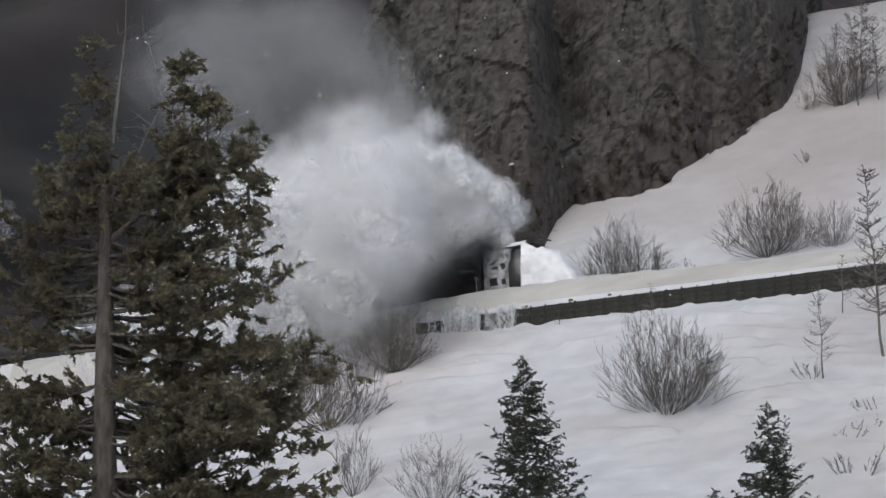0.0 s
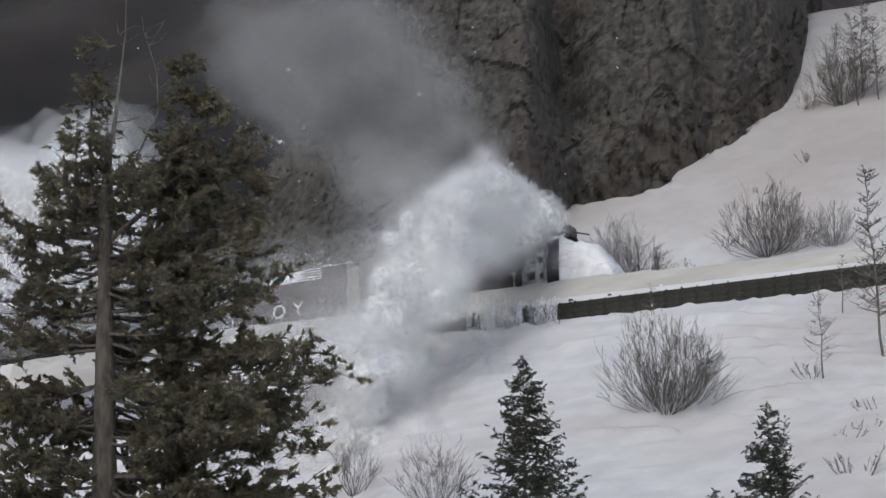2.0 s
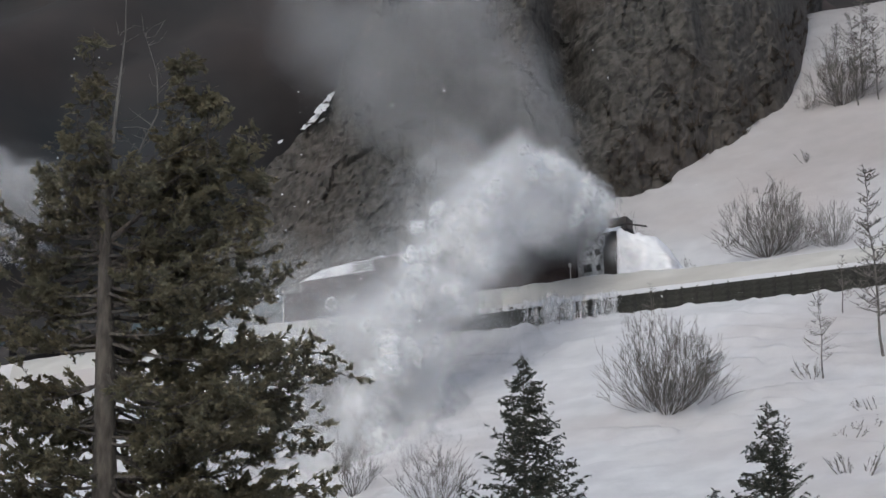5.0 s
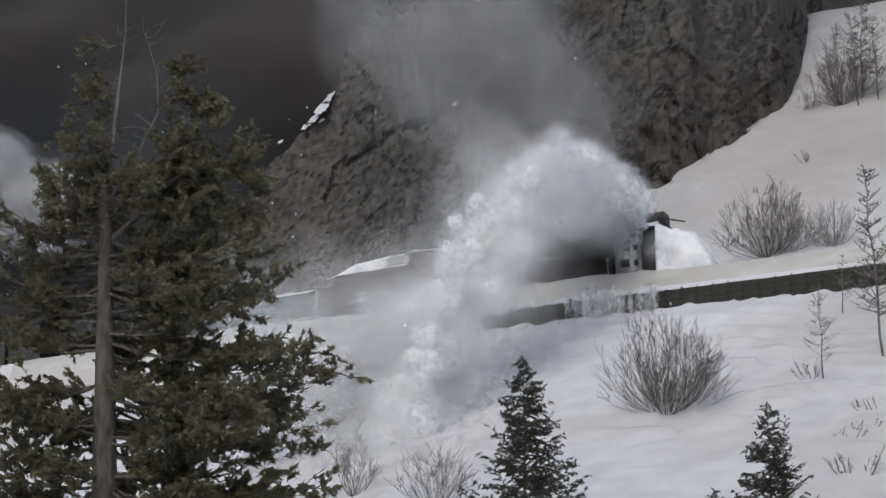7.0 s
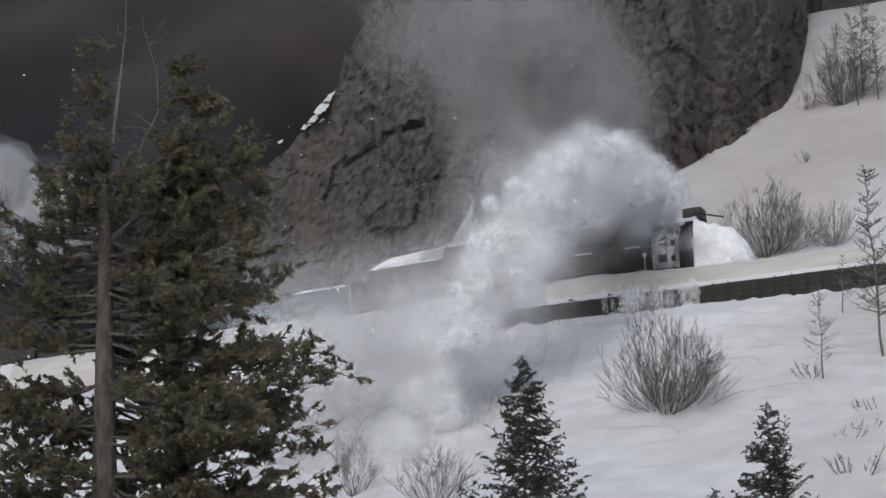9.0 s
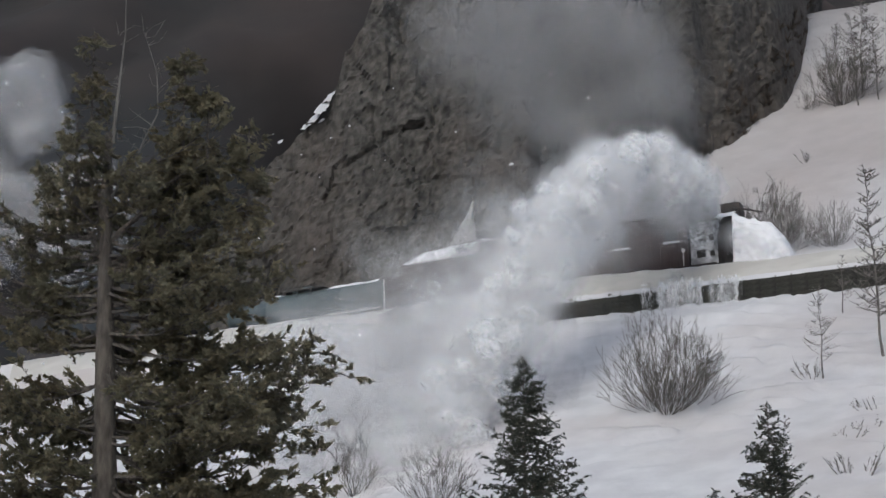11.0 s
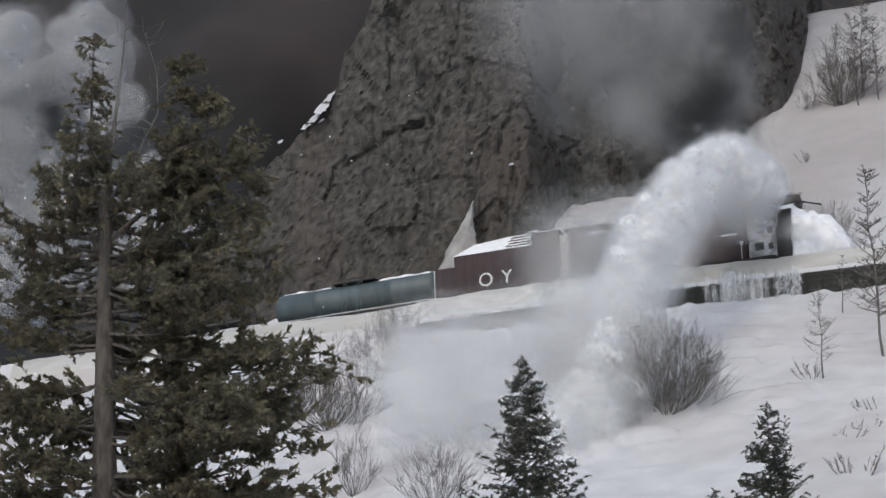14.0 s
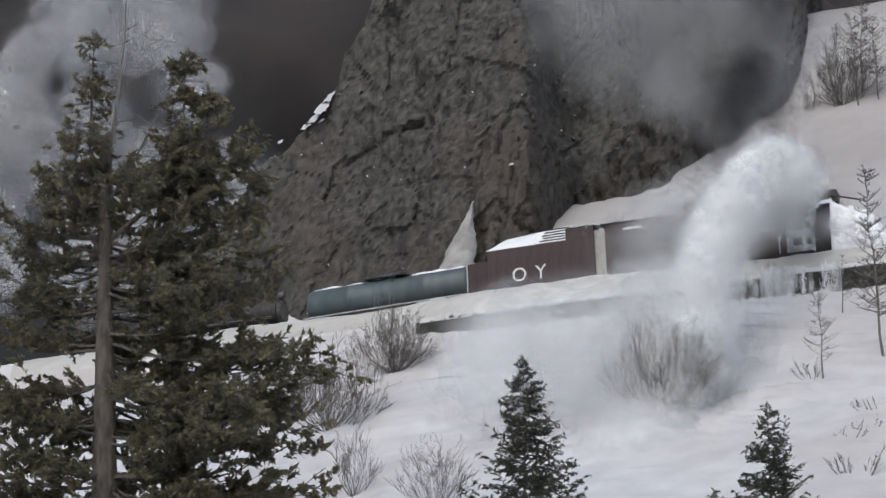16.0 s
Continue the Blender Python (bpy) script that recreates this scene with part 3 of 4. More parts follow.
def bush(name, base, height, width, stems, seed, label, material, lean=0.0, group="", stout=1.0):
    """A bare shrub: stems that fan out of one root and fork."""
    rnd = random.Random(seed)
    thing = tagged(new(name), label, "bare shrub", group)
    thing.location = base
    v, f, v2, f2 = [], [], [], []
    for i in range(int(stems * 1.7)):
        a = rnd.uniform(0, 2 * math.pi)
        q = rnd.random() ** 0.6
        out = width / 2 * q
        h = height * rnd.uniform(0.5, 1.08) * (1 - 0.6 * q * q)
        foot = Vector((math.cos(a) * width * 0.06 * rnd.random(), math.sin(a) * width * 0.06 * rnd.random(), -0.2))
        tip = Vector((math.cos(a) * out + lean * h, math.sin(a) * out, h))
        pts = []
        for k in range(7):
            g = k / 6
            p = foot.lerp(tip, g)
            p += Vector((math.cos(a), math.sin(a), 0)) * out * 0.42 * math.sin(g * math.pi)
            p += Vector((rnd.uniform(-1, 1), rnd.uniform(-1, 1), 0)) * 0.02 * height
            pts.append(p)
        r = (0.006 + 0.0026 * height) * stout
        tube(v, f, pts, [r * (1 - 0.8 * k / 6) for k in range(7)])
        for k in range(rnd.randint(5, 10)):
            j = rnd.choice((1, 2, 3, 3, 4, 4, 5))
            p = pts[j].lerp(pts[j + 1], rnd.random())
            d = (tip - foot).normalized() + Vector((rnd.uniform(-1, 1), rnd.uniform(-1, 1), rnd.uniform(-0.3, 0.7))) * 0.75
            L = height * rnd.uniform(0.1, 0.28)
            e = p + d.normalized() * L
            tube(v2, f2, [p, p.lerp(e, 0.5) + Vector((0, 0, 0.03 * L)), e], [r * 0.55, r * 0.42, r * 0.25], 3)
            for w in range(2):
                d2 = d.normalized() + Vector((rnd.uniform(-1, 1), rnd.uniform(-1, 1), rnd.uniform(-0.2, 0.8))) * 0.7
                p2 = p.lerp(e, rnd.uniform(0.3, 0.8))
                tube(v2, f2, [p2, p2 + d2.normalized() * L * 0.5], [r * 0.36, r * 0.2], 3)
    tagged(raw("stem_mass", v, f, material, thing), kind="stuff")
    tagged(raw("twig_mass", v2, f2, material, thing), kind="stuff")
    return thing


def sapling(name, base, height, reach, seed, label, lean=0.0, group=""):
    """A single bare trunk with short side branches."""
    rnd = random.Random(seed)
    thing = tagged(new(name), label, "bare tree", group)
    thing.location = base
    v, f, v2, f2 = [], [], [], []
    pts = [Vector((lean * height * (k / 7) + 0.03 * height * rnd.uniform(-0.4, 0.4), rnd.uniform(-0.02, 0.02) * height, -0.2 + (height + 0.2) * k / 7)) for k in range(8)]
    r = 0.0062 * height + 0.014
    tube(v, f, pts, [r * (1 - 0.85 * k / 7) for k in range(8)], 6)
    for k in range(int(height * 13)):
        g = rnd.uniform(0.22, 0.98)
        j = min(int(g * 7), 6)
        p = pts[j].lerp(pts[j + 1], g * 7 - j)
        a = rnd.uniform(0, 2 * math.pi)
        L = reach * (1.1 - 0.8 * g) * rnd.uniform(0.4, 1.1)
        e = p + Vector((math.cos(a) * L, math.sin(a) * L, L * rnd.uniform(0.15, 0.9)))
        mid = p.lerp(e, 0.5) - Vector((0, 0, 0.06 * L))
        tube(v2, f2, [p, mid, e], [r * 0.34, r * 0.26, r * 0.14], 3)
        for w in range(5):
            p2 = p.lerp(e, rnd.uniform(0.35, 0.95))
            e2 = p2 + Vector((rnd.uniform(-1, 1), rnd.uniform(-1, 1), rnd.uniform(0.0, 0.9))) * L * 0.35
            tube(v2, f2, [p2, e2], [r * 0.2, r * 0.12], 3)
    raw("trunk", v, f, ASPEN, thing)
    tagged(raw("branch_mass", v2, f2, ASPEN, thing), kind="stuff")
    return thing


def rooted(x, y, sink=0.05):
    return (x, y, float(ground_z(x, y)) - sink)


def pebble(name, size, seed, material, flat=0.6, ragged=1.0):
    bm = bmesh.new()
    bmesh.ops.create_icosphere(bm, subdivisions=3, radius=size)
    for v in bm.verts:
        v.co *= max(0.15, 1 + ragged * (0.5 * noise.noise(v.co / size * 1.3 + Vector((seed, 0, 0))) + 0.4 * noise.noise(v.co / size * 3.1 + Vector((seed, 5, 0)))))
        v.co.z *= flat
    me = bpy.data.meshes.new(name)
    bm.to_mesh(me)
    bm.free()
    me.materials.append(material)
    return me


for k, (x, y, z, s, lean) in enumerate(((-7.38, 145.8, 49.6, 0.55, 50), (-6.95, 145.8, 50.3, 0.4, 60), (-7.9, 146.4, 49.15, 0.42, 45), (-8.4, 147.0, 48.85, 0.35, 30), (-7.4, 146.0, 48.9, 0.22, 40),
                                        (-8.62, 147.1, 47.1, 0.14, 20), (-8.5, 147.0, 46.1, 0.16, 35), (-10.0, 148.1, 48.2, 0.2, 45), (-4.57, 145.3, 54.1, 0.18, 60), (4.0, 141.0, 44.6, 0.16, 20))):
    o = tagged(new("snow_patch", pebble("snow_patch", s * 0.8, 3 * k, SNOW, 0.16, 2.0)), "small patch of old snow on a cliff ledge", "snow patch", "ledge snow patches")
    o.matrix_basis = pose(x, y, z, 35, -lean, 0)
for k, (x, y, z) in enumerate(((2.81, 126.68, 32.37), (3.0, 126.6, 32.37), (3.53, 126.31, 32.35), (4.11, 126.01, 32.33), (4.3, 125.95, 32.34), (0.47, 127.68, 32.22), (0.91, 127.45, 32.23), (1.1, 127.4, 32.24),
                               (1.64, 127.09, 32.23), (2.23, 126.89, 32.31), (8.5, 124.4, 32.6), (6.54, 125.08, 32.47))):
    o = tagged(new("dirt_clod", pebble("dirt_clod", 0.06 + 0.03 * (k % 3), 5 * k, BARK, 0.7)), "dark clod of earth on the snowy bench edge", "dirt clod", "dirt clods")
    o.matrix_basis = pose(x, y, z + 0.03, 0, 0, 40 * k)
old_spruce()
young_spruce("spruce", rooted(2.98, 91.2), 22.1 - rooted(2.98, 91.2)[2], 2.6, 21, "dense dark green young spruce on the snow slope", "young spruces")
young_spruce("spruce", rooted(11.25, 85.7), 19.2 - rooted(11.25, 85.7)[2], 1.9, 22, "slender dark green young spruce with open branches", "young spruces")
young_spruce("spruce", rooted(9.22, 84.1), 15.9 - rooted(9.22, 84.1)[2], 1.1, 23, "small dark green spruce showing only its tip", "young spruces")
bush("willow_bush", rooted(9.55, 105.4), 4.7, 4.9, 66, 31, "large dense bare willow bush on the snow slope", WILLOW, group="willow bushes")
bush("willow_bush", rooted(9.6, 131.2), 4.6, 4.6, 60, 32, "bare willow bush on the slope above the track", WILLOW, group="willow bushes")
bush("willow_bush", rooted(17.6, 131.5), 4.0, 5.0, 70, 33, "spreading bare willow bush above the track", WILLOW, group="willow bushes")
bush("willow_bush", rooted(21.0, 130.6), 2.5, 2.6, 30, 34, "small bare willow bush above the track", WILLOW, group="willow bushes")
bush("willow_bush", rooted(-2.36, 122.1), 3.3, 4.0, 75, 35, "bare willow bush just below the retaining wall", WILLOW, group="willow bushes")
bush("willow_bush", rooted(-5.2, 113.7), 4.4, 4.6, 44, 36, "wide bare willow bush low on the snow slope", ASPEN, 0.08, "willow bushes")
bush("willow_bush", rooted(-7.4, 118.0), 3.8, 4.4, 34, 37, "pale bare willow bush on the snow slope", ASPEN, 0.0, "willow bushes")
bush("thin_shrub", rooted(-3.7, 102.7), 3.4, 1.7, 12, 38, "thin pale bare shrub on the snow", ASPEN, group="thin shrubs")
bush("thin_shrub", rooted(-0.3, 98.2), 2.8, 3.2, 26, 39, "thin pale bare shrub with many shoots", ASPEN, group="thin shrubs")
for k, (x, y, h) in enumerate(((25.9, 148.8, 6.2), (27.2, 149.3, 5.6), (24.9, 150.4, 5.2), (26.5, 151.0, 6.6), (28.3, 150.0, 6.0))):
    sapling("aspen", rooted(x, y), h, 1.5, 41 + k, "bare grey aspen on the upper snow slope", 0.03 * (k - 2), "upper aspens")
bush("willow_bush", rooted(25.0, 150.0), 4.6, 4.2, 45, 47, "straggling bare bush on the upper snow slope", WILLOW, group="willow bushes")
bush("thin_shrub", rooted(23.0, 150.5), 1.6, 1.8, 16, 48, "low bare shrub on the upper snow slope", WILLOW, group="thin shrubs")
sapling("aspen", rooted(16.44, 106.2), 4.0, 1.1, 51, "bare aspen sapling on the snow slope", -0.04, "slope aspens")
sapling("aspen", rooted(19.2, 107.7), 8.6, 1.6, 52, "tall bare aspen on the snow slope", -0.045, "slope aspens")
sapling("aspen", rooted(19.03, 116.4), 2.8, 0.7, 53, "thin bare aspen sapling by the wall", 0.02, "slope aspens")
sapling("aspen", rooted(11.85, 87.5), 4.6, 0.7, 54, "thin bare sapling beside a young spruce", 0.06, "slope aspens")
sapling("aspen", rooted(10.35, 121.4), 1.9, 0.6, 55, "small bare sapling by the wall", 0.0, "slope aspens")
sapling("aspen", rooted(5.9, 124.2), 1.1, 0.4, 56, "tiny bare sapling by the wall", 0.0, "slope aspens")
for k, (x, y, h, w) in enumerate(((16.15, 97.7, 0.6, 1.4), (15.2, 93.5, 0.8, 0.9), (15.8, 93.0, 0.9, 0.7), (17.6, 100.5, 0.6, 1.6), (16.9, 98.6, 0.4, 1.3), (16.0, 106.6, 1.0, 1.1),
                                     (18.6, 140.0, 0.7, 1.2), (21.5, 143.0, 0.6, 1.2), (15.6, 134.0, 0.7, 0.9), (13.6, 132.0, 0.7, 0.8), (20.0, 138.0, 0.5, 1.0))):
    bush("twig_clump", rooted(x, y, 0.15), h * 1.3, w * 1.2, 5, 60 + k, "bare twigs poking out of the snow", WILLOW, 0.5 * (-1) ** k, "twig clumps", 2.2)


# ---- the train ----
def wheels(car, xs, r=0.36):
    for x in xs:
        axle = part("wheelset", cyl(bmesh.new(), (x, -0.62, r), (x, 0.62, r), 0.06), STEEL, car)
        for y in (-0.457, 0.457):
            bm = cyl(bmesh.new(), (x, y - 0.06, r), (x, y + 0.06, r), r, seg=28)
            cyl(bm, (x, y + (0.05 if y < 0 else -0.05), r), (x, y + (0.075 if y < 0 else -0.075), r), r + 0.03, seg=28)
            part("wheel", bm, BLACK, axle)


def lettering(text, size, x, y, z, parent, material):
    cu = bpy.data.curves.new("lettering", "FONT")
    cu.body, cu.size, cu.extrude = text, size, 0.006
    tmp = new("lettering_source", cu)
    me = bpy.data.meshes.new_from_object(tmp.evaluated_get(bpy.context.evaluated_depsgraph_get()))
    bpy.data.objects.remove(tmp)
    me.materials.clear()
    me.materials.append(material)
    ob = new("lettering", me)
    ob.parent = parent
    ob.matrix_basis = pose(x, y, z, 90, 0, 0)
    return tagged(ob, "white painted letter")


def snow_slab(name, x0, x1, y0, y1, z, h, parent, seed, tilt=0.0, nx=40, ny=10):
    """A lumpy sheet of lying snow; tilt raises its far side."""
    verts, faces = [], []
    for top in (0, 1):
        for j in range(ny):
            for i in range(nx):
                x, y = x0 + (x1 - x0) * i / (nx - 1), y0 + (y1 - y0) * j / (ny - 1)
                edge = min(i, nx - 1 - i, j, ny - 1 - j)
                k = 0.0 if edge == 0 else (0.75 if edge == 1 else 1.0)
                zz = z + tilt * (y - y0) + (h * k * (0.75 + 0.6 * noise.noise(Vector((x * 1.4, y * 1.4, seed)))) if top else 0.0)
                verts.append((x, y, zz))
    for j in range(ny - 1):
        for i in range(nx - 1):
            a = j * nx + i
            faces.append((a + nx, a + nx + 1, a + 1, a))
            b = a + nx * ny
            faces.append((b, b + 1, b + nx + 1, b + nx))
    return raw(name, verts, faces, SNOW_FRESH, parent, "white snow lying on top", smooth=True)


def plank_side(car, x0, x1, y, z0, z1, step=0.3, material=None):
    x = x0
    me = None
    while x < x1 - 0.05:
        if me is None:
            first = boxed("plank", 0.003, step - 0.003, -0.03, 0.0, z0, z1, material or RED, car, bevel=0.006)
            me = first.data
            o = first
        else:
            o = new("plank", me)
            o.parent = car
        o.matrix_basis = pose(x, y, 0)
        x += step


def build_tender():
    car = tagged(new("plough_tender"), "dark red plough tender lettered OY with a snow-covered bunker", "railway tender")
    boxed("underframe", -3.55, 3.55, -1.25, 1.25, 0.55, 0.95, BLACK, car)
    boxed("tank_body", -3.6, 3.6, -1.3, 1.3, 0.95, 2.62, RED, car, "dark red riveted side")
    plank_side(car, -3.6, 3.6, -1.3, 0.9, 2.62, 0.6)
    bm = bmesh.new()
    box(bm, -2.45, 3.6, -1.28, 1.28, 2.625, 3.2)
    part("bunker", bm, RED, car)
    plank_side(car, -2.45, 3.55, -1.28, 2.625, 3.2, 0.6)
    boxed("front_bulkhead", 2.05, 3.6, -1.31, 1.31, 3.205, 3.82, RED, car)
    verts = [(-2.5, -1.33, 3.2), (2.05, -1.33, 3.2), (2.05, 1.33, 3.2), (-2.5, 1.33, 3.2), (-1.7, -0.3, 4.0), (2.05, -0.3, 4.28), (2.05, 0.3, 4.28), (-1.7, 0.3, 4.0)]
    raw("bunker_cover", verts, [(0, 1, 5, 4), (1, 2, 6, 5), (2, 3, 7, 6), (3, 0, 4, 7), (4, 5, 6, 7), (3, 2, 1, 0)], SNOW_FRESH, car, "snow-covered pitched cover")
    for k in range(5):
        z = 3.32 + 0.2 * k
        y = -1.36 + (z - 3.2) * 0.955
        b = boxed("batten", 0.55 + 0.12 * (k % 2), 2.04, y - 0.05, y + 0.04, z - 0.012, z + 0.035, BLACK, car, "dark bare batten")
    snow_slab("snow_cap", 2.0, 3.65, -1.36, 1.36, 3.825, 0.1, car, 2, 0.2)
    snow_slab("snow_patch", -3.55, -2.5, -1.25, 1.25, 2.625, 0.08, car, 3, nx=14)
    lettering("O", 1.06, -1.08, -1.335, 1.32, car, LETTER)
    lettering("Y", 1.06, 0.25, -1.335, 1.32, car, LETTER)
    for z in (1.2, 1.7, 2.2):
        part("grab_iron", cyl(bmesh.new(), (-3.66, -1.3, z), (-3.66, -0.8, z), 0.02, seg=8), LETTER, car)
    for y in (-1.25, 1.25):
        part("corner_post", cyl(bmesh.new(), (-3.66, y, 0.8), (-3.66, y, 2.6), 0.03, seg=8), LETTER, car)
    part("coupler", cyl(bmesh.new(), (-3.6, 0, 0.7), (-4.1, 0, 0.7), 0.1), BLACK, car)
    wheels(car, (-2.9, -1.7, 1.7, 2.9))
    return car


def build_tank_car():
    car = tagged(new("tank_car"), "grey-blue cylindrical tank car with snow along its top", "tank car")
    boxed("underframe", -5.1, 5.1, -1.15, 1.15, 0.75, 1.05, BLACK, car, "dark steel frame with snow on its sill")
    bm = bmesh.new()
    seg = 40
    rings = [(-5.02, 0.3), (-4.98, 0.6), (-4.85, 0.84), (-4.65, 0.9), (-2.4, 0.9), (-2.38, 0.912), (-2.28, 0.912), (-2.26, 0.9), (0, 0.9), (2.26, 0.9), (2.28, 0.912),
             (2.38, 0.912), (2.4, 0.9), (4.65, 0.9), (4.85, 0.84), (4.98, 0.6), (5.02, 0.3)]
    loops = [[bm.verts.new((x, r * math.cos(2 * math.pi * k / seg), 2.02 + r * math.sin(2 * math.pi * k / seg))) for k in range(seg)] for x, r in rings]
    for a, b in zip(loops, loops[1:]):
        for k in range(seg):
            bm.faces.new((a[k], b[k], b[(k + 1) % seg], a[(k + 1) % seg]))
    bm.faces.new(loops[0])
    bm.faces.new(list(reversed(loops[-1])))
    part("tank", bm, TANK, car, "dull grey-blue painted tank", smooth=True)
    boxed("side_sill", -4.9, 4.9, -1.2, -1.1, 1.08, 1.13, LETTER, car, "pale snow-dusted sill")
    boxed("hatch_platform", -1.3, 1.3, -0.75, 0.75, 2.9, 2.96, BLACK, car)
    part("dome", cyl(bmesh.new(), (0, 0, 2.8), (0, 0, 3.15), 0.4, seg=24), TANK, car)
    part("hatch", cyl(bmesh.new(), (0, 0, 3.15), (0, 0, 3.22), 0.32, seg=24), BLACK, car)
    for x in (-1.3, -0.45, 0.45, 1.3):
        for y in (-0.75, 0.75):
            part("rail_post", cyl(bmesh.new(), (x, y, 2.6), (x, y, 3.12), 0.022, seg=6), BLACK, car)
    for y in (-0.75, 0.75):
        part("hand_rail", cyl(bmesh.new(), (-1.3, y, 3.1), (1.3, y, 3.1), 0.022, seg=6), BLACK, car)
    for x in (-0.5, 0.42):
        bm = bmesh.new()
        for q in (-0.12, 0.12):
            cyl(bm, (x + q, -1.0, 1.1), (x + q, -0.72, 2.95), 0.02, seg=6)
        for k in range(7):
            g = k / 7 + 0.07
            cyl(bm, (x - 0.12, -1.0 + 0.28 * g, 1.1 + 1.85 * g), (x + 0.12, -1.0 + 0.28 * g, 1.1 + 1.85 * g), 0.014, seg=6)
        part("ladder", bm, TANK, car)
    snow_slab("snow_cap", 1.4, 4.6, -0.5, 0.4, 2.78, 0.22, car, 5)
    snow_slab("snow_cap", -4.6, -1.4, -0.42, 0.4, 2.8, 0.17, car, 6)
    part("coupler", cyl(bmesh.new(), (-5.1, 0, 0.7), (-5.5, 0, 0.7), 0.1), BLACK, car)
    part("coupler", cyl(bmesh.new(), (5.1, 0, 0.7), (5.45, 0, 0.7), 0.1), BLACK, car)
    wheels(car, (-4.2, -3.0, 3.0, 4.2))
    return car


def build_plough():
    car = tagged(new("rotary_snowplough"), "dark red rotary snowplough with a snow-crusted hood throwing snow", "rotary snowplough")
    boxed("underframe", -5.95, 5.0, -1.25, 1.25, 0.5, 0.95, BLACK, car)
    boxed("body", -5.95, 3.55, -1.3, 1.3, 0.95, 3.72, RED, car, "dark red boarded body")
    plank_side(car, -5.95, 3.5, -1.3, 0.9, 3.7, 0.5)
    bm = bmesh.new()
    pts = [(-1.5, 3.66), (-1.45, 3.74), (-0.8, 3.84), (0, 3.88), (0.8, 3.84), (1.45, 3.74), (1.5, 3.66)]
    a = [bm.verts.new((-6.15, y, z)) for y, z in pts]
    b = [bm.verts.new((3.75, y, z)) for y, z in pts]
    for k in range(len(pts) - 1):
        bm.faces.new((a[k], b[k], b[k + 1], a[k + 1]))
    bm.faces.new(a)
    bm.faces.new(list(reversed(b)))
    bm.faces.new((a[0], a[-1], b[-1], b[0]))
    part("roof", bm, BLACK, car)
    snow_slab("snow_cap", -6.1, 3.0, -1.52, 1.52, 3.745, 0.1, car, 8, nx=90)
    for x in (-3.4, -0.4, 2.3):
        w = boxed("window", x, x + 0.75, -1.36, -1.3, 2.3, 3.1, RED, car)
        boxed("pane", x + 0.08, x + 0.67, -1.372, -1.36, 2.38, 3.02, GLASS, w, bevel=0)
        boxed("sill", x - 0.05, x + 0.8, -1.42, -1.3, 2.24, 2.3, SNOW_FRESH, w, "snow on the sill", bevel=0.01)
    boxed("gangway_curtain", -6.75, -5.98, -1.12, -1.04, 0.95, 3.55, PALE_BOARDS, car, "pale boarded screen between plough and tender")
    boxed("signboard", -4.9, -3.9, -1.37, -1.33, 3.3, 3.42, SNOW_FRESH, car, "snow-covered ledge")
    part("lamp", cyl(bmesh.new(), (3.3, -1.36, 1.75), (3.3, -1.5, 1.75), 0.1), LETTER, car, "round pale lamp")
    part("hand_rail", cyl(bmesh.new(), (3.3, -1.45, 0.9), (3.3, -1.45, 1.7), 0.025, seg=8), LETTER, car)
    part("smokestack", cyl(bmesh.new(), (-1.6, 0, 3.8), (-1.6, 0, 4.7), 0.3, 0.36), BLACK, car)
    # the neck between body and hood: a frame of posts and rails, crusted with snow
    boxed("neck", 3.6, 5.2, -1.0, 1.0, 0.9, 3.2, BLACK, car, "dark machinery behind the hood")
    boxed("neck_panel", 3.62, 5.2, -1.2, -1.02, 0.9, 3.2, CRUST, car, "dark panel patched with driven snow", 0.06)
    for x, z, w, h, r in ((4.25, 2.55, 0.42, 0.1, 24), (4.3, 2.25, 0.36, 0.13, 4), (4.78, 2.3, 0.26, 0.34, 10), (4.2, 1.5, 0.46, 0.42, 3), (4.8, 1.45, 0.24, 0.3, 6)):
        o = part("opening", box(bmesh.new(), -w / 2, w / 2, -0.02, 0.02, -h / 2, h / 2, 0.015), BLACK, car, "dark opening in the crusted panel")
        o.matrix_basis = pose(x, -1.205, z, 0, -r, 0)
    # the wheel hood: a square scoop with a rounded top
    bm = bmesh.new()
    outline = [(-1.5, 0.3), (-1.5, 2.5), (-1.32, 3.1), (-0.95, 3.5), (-0.4, 3.7), (0.4, 3.7), (0.95, 3.5), (1.32, 3.1), (1.5, 2.5), (1.5, 0.3)]
    rings = []
    for x, k in ((5.1, 0.82), (5.5, 0.93), (6.0, 1.0), (6.2, 1.06), (6.2, 0.96), (5.6, 0.9)):
        rings.append([bm.verts.new((x, y * k, 0.3 + (z - 0.3) * (1 + (k - 1) * 0.6))) for y, z in outline])
    for p, q in zip(rings, rings[1:]):
        for k in range(len(outline)):
            k2 = (k + 1) % len(outline)
            bm.faces.new((p[k], q[k], q[k2], p[k2]))
    bm.faces.new(rings[0])
    part("hood", bm, BLACK, car, "sooty iron hood round the cutting wheel")
    rotor = part("cutting_wheel", cyl(bmesh.new(), (5.55, 0, 1.9), (5.75, 0, 1.9), 1.25, seg=32), STEEL, car, "steel cutting wheel half buried in snow")
    for k in range(10):
        bm = box(bmesh.new(), -0.06, 0.2, -0.05, 0.05, 0.15, 1.2, 0.01)
        o = part("blade", bm, STEEL, rotor)
        o.matrix_basis = pose(5.8, 0, 1.9, 36 * k, 0, 0)
    boxed("chute", 5.2, 6.25, -0.5, 0.55, 3.62, 4.25, BLACK, car, "dark boxy chute on top of the hood", 0.06)
